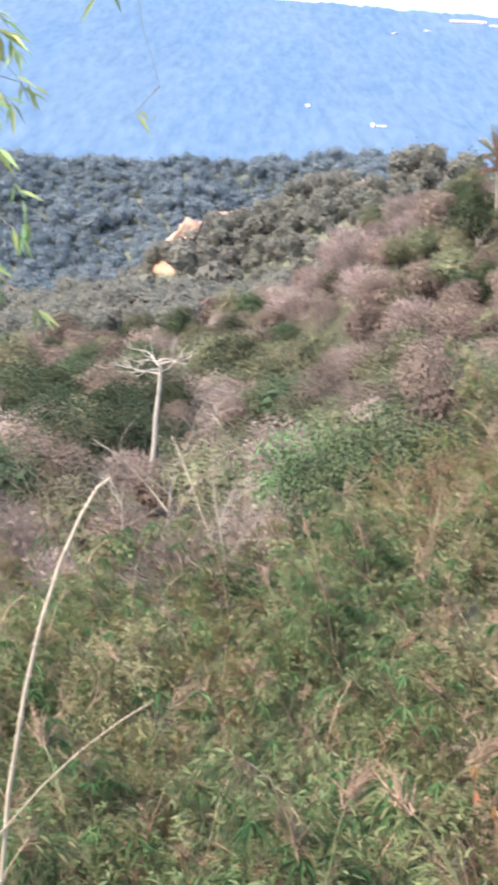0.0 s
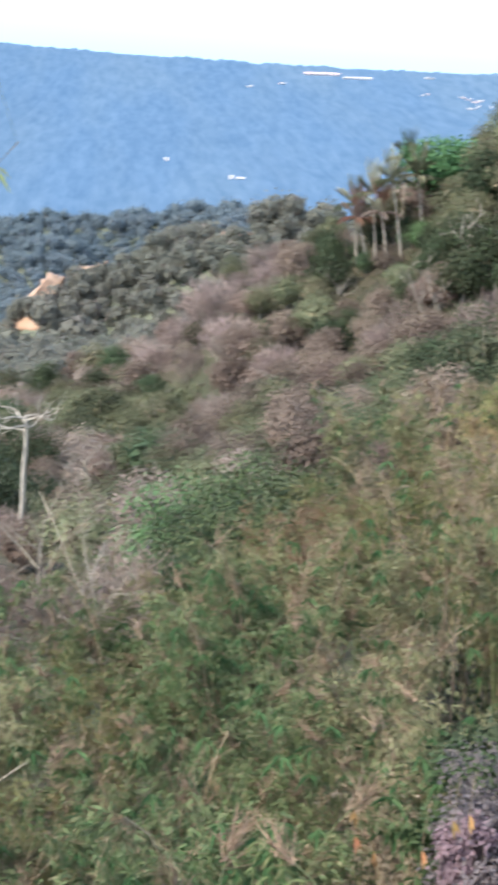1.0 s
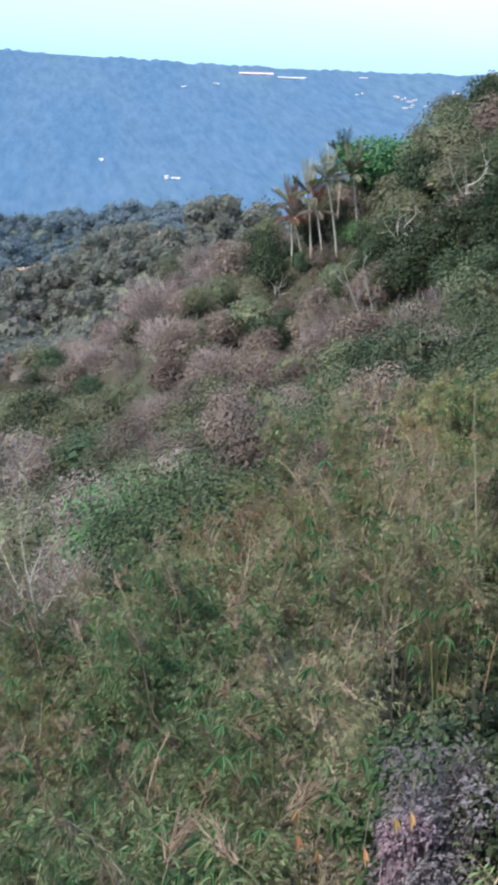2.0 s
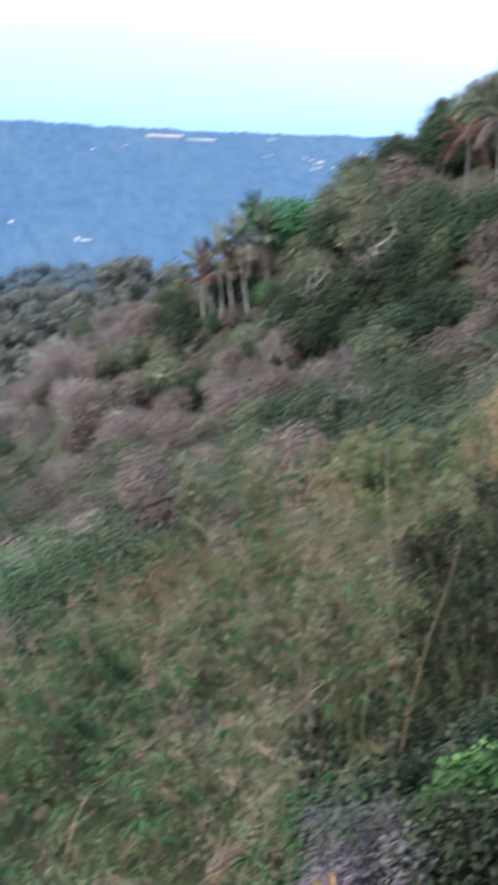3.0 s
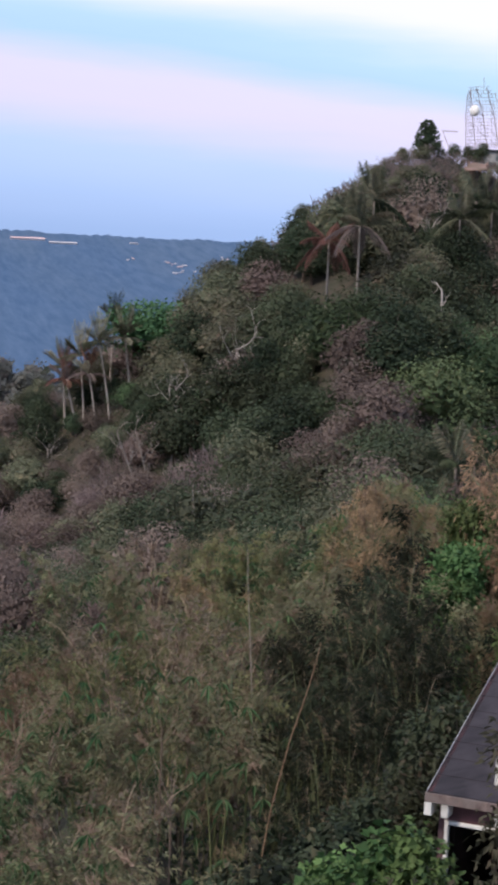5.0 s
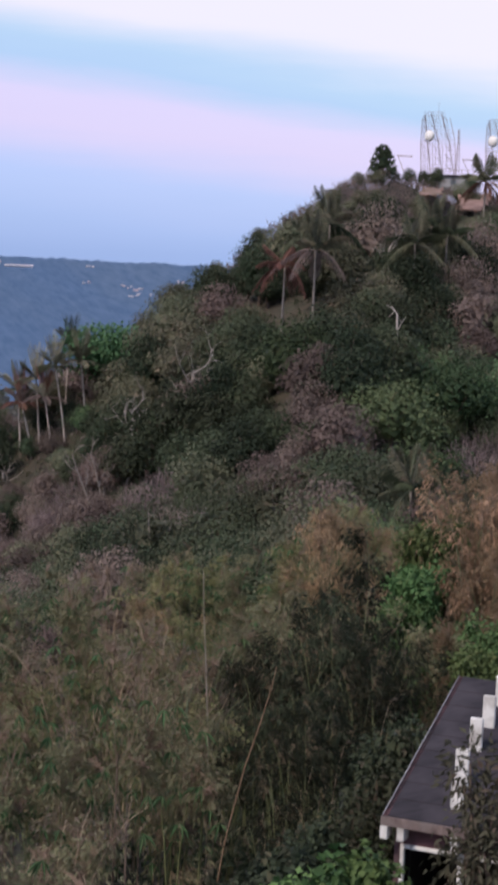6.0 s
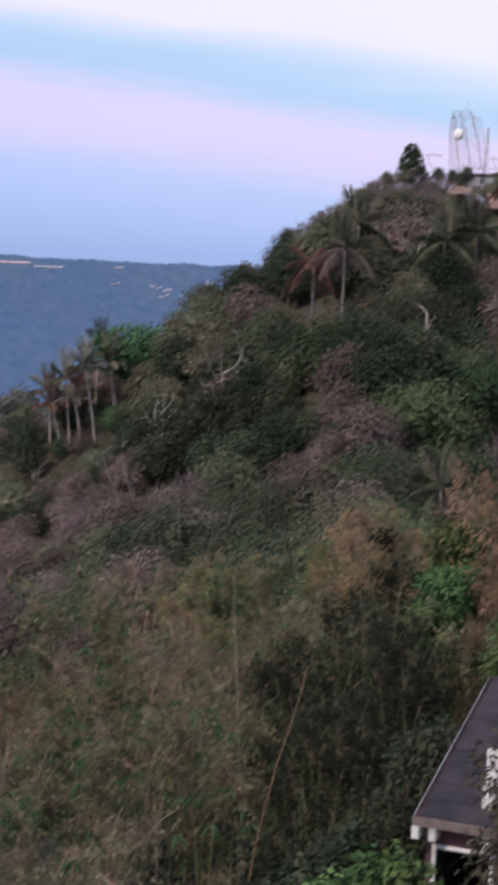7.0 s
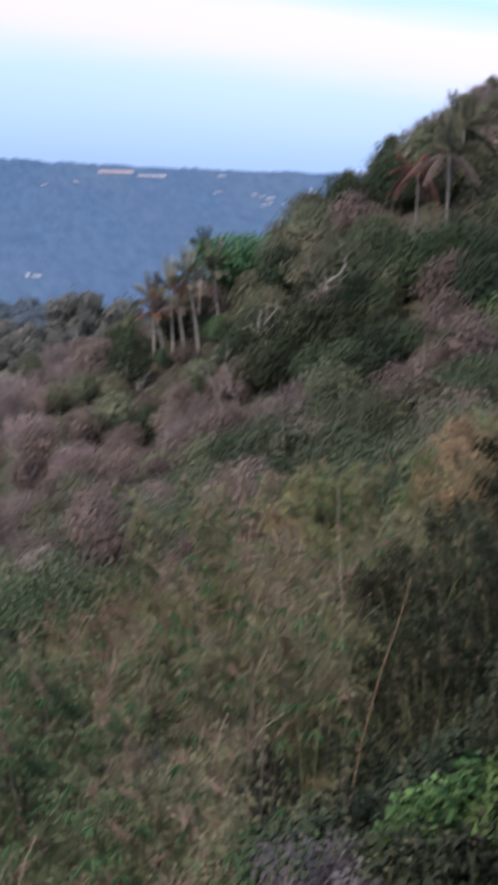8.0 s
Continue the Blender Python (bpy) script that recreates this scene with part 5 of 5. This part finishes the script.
def house():
    root = thing("house", "old house with a blackened sloping roof and dull red walls", "house")
    a = spot(19.93, -17.55, 25.6)       # eave corner
    c = spot(22.18, -13.05, 29.4)       # peak
    rake = Vector((c.x - a.x, c.y - a.y, 0))
    back = rake.normalized()
    along = Vector((back.y, -back.x, 0))
    b = a + along * 3.4                 # far end of the eave
    up = (c - a)
    normal = along.cross(up).normalized()

    def slab(name, pts, mat, thick, label="", par=root):
        q = [Vector(x) for x in pts]
        n = (q[1] - q[0]).cross(q[2] - q[0]).normalized()
        if n.z < 0:
            n = -n
        k = len(q)
        s = Soup()
        s.add([x[:] for x in q] + [(x - n * thick)[:] for x in q], np.zeros((0, 3)))
        s.f.extend([list(range(k)), list(range(2 * k - 1, k - 1, -1))] + [[i, i + k, (i + 1) % k + k, (i + 1) % k] for i in range(k)])
        return part(name, s, mat, par, label)

    d = c + along * 1.1
    far_a, far_b = a + rake * 1.35, b + rake * 1.35
    roof = slab("roof", (a, b, d, c), ROOF_FELT, 0.10, "blackened roof sheet with faint courses")
    slab("roof", (far_a, far_b, d, c), ROOF_FELT, 0.10, "blackened roof sheet on the far slope")
    slab("gable", (a, c, far_a), RED_WALL, 0.08)
    slab("roof", (b, d, far_b), ROOF_FELT, 0.10, "blackened hip end of the roof")
    # courses of the roof sheet
    for k in range(1, 9):
        t = k / 9
        p, q = a.lerp(c, t), b.lerp(d, t)
        s = Soup()
        lift = normal * (0.012 if normal.z > 0 else -0.012)
        add_tube(s, [(p + lift * 0.2)[:], (q + lift * 0.2)[:]], 0.008, 4)
        part("roof_lap", s, ROOF_FELT, roof)
    # white stepped blocks up the roof
    n = normal if normal.z > 0 else -normal
    def on_roof(az, el):
        ray = spot(az, el, 1)
        return ray * (normal.dot(a) / normal.dot(ray))

    for az, el, wide, high in STEPS:
        o = on_roof(az, el)
        m = Matrix.Translation(o) @ Matrix.Rotation(math.atan2(along.y, along.x), 4, "Z")
        s = Soup()
        add_box(s, (0, 0, -0.08), (wide, 0.07, high), m, 0.012)
        part("parapet_step", s, WHITE_PAINT, root, "flaking white stepped block")
    # eave: rusty edge, white rafter ends
    s = Soup()
    add_box(s, (-0.02, -0.035, -0.155), (3.4, -0.004, -0.012), Matrix.Translation(a) @ Matrix.Rotation(math.atan2(along.y, along.x), 4, "Z"), 0.006)
    part("fascia", s, RUST_EDGE, root, "weathered brown fascia board")
    s = Soup()
    add_tube(s, [(a + n * 0.005)[:], (c + n * 0.005)[:]], 0.007, 6)
    part("verge_trim", s, CONCRETE, root, "pale grey verge trim")
    for k in range(4):
        o = a + along * (0.03 + 0.26 * k if k < 2 else 0.9 * k - 0.7) + Vector((0, 0, -0.17))
        m = Matrix.Translation(o) @ Matrix.Rotation(math.atan2(along.y, along.x), 4, "Z")
        s = Soup()
        add_box(s, (-0.055, -0.03, -0.19), (0.06, 0.25, 0.02), m, 0.01)
        part("rafter_end", s, WHITE_PAINT, root, "white painted rafter end")
    # walls, with the window's opening left free
    w0 = a + along * 0.14 + back * 0.22 + Vector((0, 0, -0.12))
    ang = math.atan2(along.y, along.x)
    m = Matrix.Translation(w0) @ Matrix.Rotation(ang, 4, "Z")
    for name, lo, hi in (("wall", (0, 0, -0.34), (2.2, 0.2, 0.0)), ("wall", (0, 0, -6.4), (2.2, 0.2, -1.62)), ("wall", (0, 0, -1.62), (0.10, 0.2, -0.34)), ("wall", (1.96, 0, -1.62), (2.2, 0.2, -0.34)),
                         ("wall", (0, 0.2, -6.4), (0.2, 5.2, 0.0)), ("wall", (2.0, 0.2, -6.4), (2.2, 5.2, 0.0)), ("wall", (0.2, 5.0, -6.4), (2.0, 5.2, 0.0))):
        s = Soup()
        add_box(s, lo, hi, m)
        part(name, s, RED_WALL, root)
    win = new("window")
    win.parent = root
    for lo, hi in (((0.10, -0.04, -0.40), (1.96, 0.08, -0.34)), ((0.10, -0.04, -1.62), (1.96, 0.08, -1.56)), ((0.10, -0.04, -1.56), (0.16, 0.08, -0.40)), ((1.9, -0.04, -1.56), (1.96, 0.08, -0.40)), ((0.98, -0.03, -1.56), (1.05, 0.07, -0.40))):
        s = Soup()
        add_box(s, lo, hi, m, 0.008)
        part("window_frame", s, WHITE_PAINT, win, "white painted frame")
    for x0, x1 in ((0.16, 0.98), (1.05, 1.9)):
        s = Soup()
        add_box(s, (x0, 0.01, -1.56), (x1, 0.02, -0.40), m)
        part("pane", s, GLASS, win)
    return root


house()


# ---- shrubs in front of the house and below the eye ----
def make_leafy_bush(seed, mat, wide, tall, lumps, leaves, size, broad, label, stalks=BARK_BROWN, name="bush", cores=True):
    rng = np.random.default_rng(seed)
    root = thing(name, label, "shrub")
    soup = Soup()
    crown = Soup()
    a = rng.uniform(0, 6.283, lumps)
    q = np.sqrt(rng.uniform(0, 1, lumps)) * wide * 0.36
    c = np.stack([q * np.cos(a), q * np.sin(a), tall * (0.55 + 0.3 * rng.uniform(0, 1, lumps)) - q * 0.3], 1)
    s = wide * rng.uniform(0.15, 0.24, lumps)
    for i in range(lumps):
        add_tube(soup, [(0, 0, -0.4), c[i] * [0.5, 0.5, 0.55], c[i]], [0.05, 0.03, 0.012], 4)
        if cores:
            add_lump(crown, c[i], (s[i] * 0.5,) * 3, rng, 0.25, 2)
    for i in range(lumps if cores else 0):
        add_lump(crown, c[i] * [0.9, 0.9, 0.6], (s[i] * 0.5, s[i] * 0.5, tall * 0.22), rng, 0.25, 2)
    part("stem", soup, stalks, root)
    k = rng.integers(0, lumps, leaves)
    d = unit(rng.normal(size=(leaves, 3)) + [0, 0, 0.4])
    p = c[k] + d * s[k, None] * rng.uniform(0.45, 1.2, (leaves, 1))
    low = rng.uniform(0, 1, leaves) < 0.3
    p[low, 2] *= rng.uniform(0.2, 0.9, low.sum())
    p[low, :2] *= 1.15
    L = size * rng.uniform(0.6, 1.3, leaves)
    add_leaves(crown, p, d + [0, 0, -0.5] + rng.normal(size=(leaves, 3)) * 0.6, d + rng.normal(size=(leaves, 3)) * 0.4 + [0, 0, 0.5], L, L * broad, 0.15, 0.15)
    part("crown", crown, mat, root, kind="stuff")
    return root


def bush_at(ob, az, el_top, r, tall, turn=0.0, s=1.0):
    p = spot(az, el_top, r)
    ob.matrix_basis = scaled(p.x, p.y, p.z - tall * s, turn, s)
    return ob


BROAD = make_leafy_bush(701, LEAF_LIGHT, 2.0, 5.4, 20, 3000, 0.15, 0.8, "bush with bright green heart shaped leaves")
bush_at(BROAD, 18.3, -18.1, 20.5, 5.2)
for az, el, r, s in ((19.4, -18.0, 20.3, 0.9), (16.6, -20.0, 20.0, 0.7), (17.5, -18.9, 20.9, 0.8)):
    p = spot(az, el, r)
    copy_thing(BROAD, scaled(p.x, p.y, p.z - 5.2 * s, az * 77, s))
LILAC = make_leafy_bush(702, LEAF_LILAC, 1.7, 4.6, 20, 8000, 0.075, 0.6, "grey lilac flowering shrub of fine twigs", BARK_PALE, cores=False)
bush_at(LILAC, 13.0, -21.0, 19.0, 4.3)
p = spot(14.0, -21.6, 18.6)
copy_thing(LILAC, scaled(p.x, p.y, p.z - 4.3, 140, 0.95))
MAGENTA = make_leafy_bush(703, LEAF_MAGENTA, 0.8, 3.4, 10, 1100, 0.06, 0.6, "dull magenta flowering shrub")
bush_at(MAGENTA, 12.2, -22.9, 18.4, 3.2)
GREYGREEN = make_leafy_bush(704, LEAF_MID, 1.8, 4.6, 16, 3000, 0.11, 0.55, "grey green small leaved shrub")
# DEEP shrubs use the shade-dark leaf colour where the hollow is nearly black
DEEP = make_leafy_bush(705, LEAF_BAMBOO_SHADE, 2.0, 4.8, 16, 2600, 0.14, 0.55, "leafy shrub with shade put into its dark green colour")
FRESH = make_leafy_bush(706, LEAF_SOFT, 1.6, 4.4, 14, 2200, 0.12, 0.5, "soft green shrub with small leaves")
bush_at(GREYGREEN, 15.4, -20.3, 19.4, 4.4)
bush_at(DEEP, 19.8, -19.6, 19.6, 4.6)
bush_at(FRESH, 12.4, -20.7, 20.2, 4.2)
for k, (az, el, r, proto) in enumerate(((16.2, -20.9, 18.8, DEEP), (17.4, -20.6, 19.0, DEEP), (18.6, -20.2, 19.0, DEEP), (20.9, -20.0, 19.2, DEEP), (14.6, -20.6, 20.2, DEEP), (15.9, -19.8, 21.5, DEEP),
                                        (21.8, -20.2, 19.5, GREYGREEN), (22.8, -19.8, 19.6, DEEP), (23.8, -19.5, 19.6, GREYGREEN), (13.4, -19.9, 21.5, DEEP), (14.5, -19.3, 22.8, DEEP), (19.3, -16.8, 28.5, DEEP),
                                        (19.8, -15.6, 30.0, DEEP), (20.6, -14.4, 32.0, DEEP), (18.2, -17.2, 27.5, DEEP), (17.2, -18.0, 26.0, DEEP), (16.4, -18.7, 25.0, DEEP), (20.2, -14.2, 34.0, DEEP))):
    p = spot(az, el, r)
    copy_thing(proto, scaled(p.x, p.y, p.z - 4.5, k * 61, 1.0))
FRONT = make_leafy_bush(707, LEAF_MID, 1.5, 5.5, 16, 2000, 0.12, 0.4, "tall shrub with narrow olive leaves before the house", cores=False)
bush_at(FRONT, 23.7, -14.0, 19.6, 5.2)
p = spot(23.65, -16.3, 19.3)
copy_thing(FRONT, scaled(p.x, p.y, p.z - 5.2, 100, 0.8))
p = spot(24.6, -13.2, 19.3)
copy_thing(FRONT, scaled(p.x, p.y, p.z - 5.2, 200, 1.0))


# ---- single canes, hanging tips and withered leaves ----
def cane(points, r0, r1, label, mat=CANE_OLD):
    """A single dry cane through points given as azimuth, elevation and distance."""
    root = thing("dry_cane", label, "cane")
    pts = [spot(*q) for q in points]
    on = pts[-1] + (pts[-1] - pts[-2]) * 2.0
    base = Vector((on.x, on.y, float(ground_height(on.x, on.y)) - 0.1))
    path = [q - base for q in pts] + [Vector((0, 0, 0))]
    fine = []
    for i in range(len(path) - 1):
        for k in range(4):
            fine.append(path[i].lerp(path[i + 1], k / 4)[:])
    fine.append(path[-1][:])
    root.location = base
    s = Soup()
    rad = np.linspace(r0, r1, len(fine))
    add_tube(s, fine, rad, 7)
    part("culm", s, mat, root, smooth=True)
    for i in range(1, len(fine) - 1, 2):
        s = Soup()
        c = np.array(fine[i])
        d = unit(np.array(fine[i + 1]) - np.array(fine[i - 1]))
        add_tube(s, [c - d * 0.02, c, c + d * 0.02], [rad[i] * 1.02, rad[i] * 1.3, rad[i] * 1.02], 7)
        part("node", s, mat, root)
    return root


cane(((-4.6, -15.45, 18.2), (-5.0, -15.75, 18.1), (-5.5, -16.6, 18.0), (-6.2, -18.2, 17.9), (-6.85, -20.3, 17.8), (-7.3, -22.3, 17.8), (-7.8, -25.4, 17.8), (-8.1, -29.0, 17.8), (-8.2, -33.0, 17.8)), 0.014, 0.034, "single bent dry bamboo cane bleached straw colour")
cane(((-3.0, -22.6, 17.6), (-4.0, -23.2, 17.6), (-5.3, -24.1, 17.7), (-6.6, -25.2, 17.7), (-8.6, -27.2, 17.8), (-10.5, -30, 17.8)), 0.007, 0.013, "thin dry cane leaning across the scrub")
cane(((16.2, -13.1, 30), (16.0, -14.0, 30), (15.75, -14.9, 30), (15.3, -16.3, 30.1), (14.75, -18.6, 30.2)), 0.007, 0.016, "orange brown dry cane leaning in the bamboo", CANE_RUST)
cane(((13.66, -10.2, 36), (13.72, -11.4, 36), (13.85, -13.0, 36), (13.95, -14.3, 36), (14.05, -15.8, 36), (14.1, -18.0, 36)), 0.006, 0.015, "thin grey upright stem among the bamboo")
cane(((-2.6, -14.0, 60), (-2.1, -15.0, 59), (-1.5, -16.5, 58), (-1.0, -17.5, 57)), 0.015, 0.035, "grey fallen cane leaning on the scrub")
cane(((-5.2, -14.2, 60), (-4.2, -14.8, 60), (-3.2, -15.8, 60), (-2.0, -17.2, 58)), 0.015, 0.035, "grey fallen cane leaning on the scrub")


def hanging_tip(points, seed, label, sprays, per):
    """The drooping tip of a bamboo culm close to the eye."""
    rng = np.random.default_rng(seed)
    root = thing("bamboo_tip", label, "bamboo")
    pts = np.array([spot(*q)[:] for q in points])
    root.location = pts[0]
    t = np.linspace(0, 1, 14)
    k = np.linspace(0, 1, len(pts))
    path = np.stack([np.interp(t, k, pts[:, i] - pts[0, i]) for i in range(3)], 1)
    s = Soup()
    add_tube(s, path, np.linspace(0.003, 0.0007, 14), 5)
    part("culm", s, CANE_GREEN, root)
    tw = Soup()
    at = rng.uniform(0.1, 1, sprays)
    p = np.stack([np.interp(at, t, path[:, i]) for i in range(3)], 1)
    q = p + np.stack([rng.uniform(-0.2, 0.26, sprays), rng.normal(size=sprays) * 0.15, rng.uniform(-0.25, 0.05, sprays)], 1)
    add_twigs(tw, p, q, 0.003)
    part("brushwood", tw, TWIG, root, kind="stuff")
    for i in range(sprays):
        for j in range(per):
            lf = Soup()
            w = unit(np.array([[rng.normal() * 0.5 + 0.5, rng.normal() * 0.4, -0.7 + rng.normal() * 0.3]]))
            L = np.array([rng.uniform(0.09, 0.17)])
            b = (p[i] + (q[i] - p[i]) * rng.uniform(0.6, 1.0))[None]
            add_leaves(lf, b, w, np.array([[0.2, -0.7, 0.6]]) + rng.normal(size=(1, 3)) * 0.3, L, L * 0.17, 0.2, 0.1)
            part("leaf", lf, LEAF_TIP, root)
    return root


hanging_tip(((-12.0, 5.0, 8.0), (-9.6, 1.5, 8.0), (-8.7, -2.0, 8.0), (-8.5, -5.5, 8.0), (-8.5, -9.8, 8.1)), 801, "drooping bamboo tip with pale green leaves close by", 34, 4)
hanging_tip(((-5.5, 6.0, 8.2), (-4.6, 3.0, 8.2), (-4.0, -1.0, 8.2), (-3.35, -2.9, 8.2)), 802, "single hanging bamboo tip with two leaves", 2, 2)


def withered(az, el, r, k):
    rng = np.random.default_rng(850 + k)
    ob = thing("withered_leaf", "withered orange leaf hanging on the bamboo", "leaf", "withered leaves")
    p = spot(az, el, r)
    ob.location = p
    s = Soup()
    add_leaves(s, [(0, 0, 0.12), (0.01, 0, 0.12)], [(0.1, -0.1, -1), (0.3 * rng.normal(), -0.2, -1)], [(0.2, -1, 0), (-0.3, -1, 0)], np.array([0.2, 0.15]), np.array([0.042, 0.035]), 0.3)
    part("blade", s, LEAF_ORANGE, ob)
    s = Soup()
    add_tube(s, [(0, 0, 0.12), (0.03, 0.05, 0.3), (0.1, 0.25, 0.45)], 0.004, 4)
    part("stalk", s, TWIG, ob)


for k, (az, el) in enumerate(((11.75, -24.3), (12.3, -24.1), (10.75, -25.3), (8.4, -25.0), (9.1, -25.4), (8.35, -24.2))):
    withered(az, el, 15.6, k)

# ---- single plants between the house and the hill ----
for az, r, sc in ((22.3, 58, 1.5), (22.9, 60, 1.45), (21.7, 60, 1.0), (23.6, 57, 1.2), (21.3, 55, 0.82), (22.2, 54, 0.85), (17.9, 70, 1.05), (22.7, 66, 1.55), (23.3, 64, 1.55), (21.9, 67, 1.25), (24.0, 62, 1.3), (19.0, 74, 1.05), (18.4, 76, 1.0)):
    p = spot(az, 0, r)
    put(BAMBOO_FAR[2], scaled(p.x, p.y, ground_at(az, r) - 0.1, az * 50, sc * 0.8, sc), "tall dry orange brown bamboo clump", "dry bamboo behind the house", exact=False)
for k, (az, r, sc) in enumerate(((17.2, 79, 1.05), (17.8, 77, 1.12), (18.3, 79, 1.2), (18.9, 77, 1.22), (19.4, 80, 1.2), (18.6, 74, 1.05), (19.9, 76, 1.1), (17.5, 74, 0.95), (16.6, 80, 0.95))):
    p = spot(az, 0, r)
    put(BAMBOO_FAR[k % 2], scaled(p.x, p.y, ground_at(az, r) - 0.1, az * 90, sc * 0.9, sc), "feathery tan and olive bamboo clump before the hill", "bamboo on the near slope", exact=False)
for k, (az, r, sc) in enumerate(((2.3, 63, 1.15), (3.1, 60, 1.2), (3.9, 63, 1.3), (4.7, 61, 1.25), (5.4, 64, 1.1), (3.5, 56, 1.05), (4.3, 55, 1.0))):
    p = spot(az, 0, r)
    put(TREES[("fresh", "green")[k % 2], 1][k % 3], scaled(p.x, p.y, ground_at(az, r) - 0.2, k * 63, sc, sc * 1.1), "leafy green tree at the edge of the bamboo", "green trees by the bamboo")
VINE = make_leafy_bush(708, LEAF_VINE, 2.7, 7.4, 20, 3600, 0.17, 0.6, "vine covered bush with fresh yellow green leaves")
bush_at(VINE, 20.95, -7.5, 60, 7.0)
for k, (az, el, r, sc) in enumerate(((20.55, -9.0, 58, 0.9), (20.2, -10.2, 57, 0.8), (23.4, -10.6, 42, 0.75), (23.0, -11.6, 41, 0.65))):
    p = spot(az, el, r)
    copy_thing(VINE, scaled(p.x, p.y, p.z - 7.0 * sc, k * 70, sc))

# what was never planted is not part of the place
SPARE = [o for group in (*TREES.values(), PINK_SHRUBS, BROWN_SHRUBS, BAMBOO_NEAR, BAMBOO_FAR, BAMBOO_DRY, BAMBOO_SHADE, BAMBOO_TALL, STEMS) for o in group if o.name not in used]
for proto in SPARE:
    for o in (*proto.children_recursive, proto):
        bpy.data.objects.remove(o, do_unlink=True)
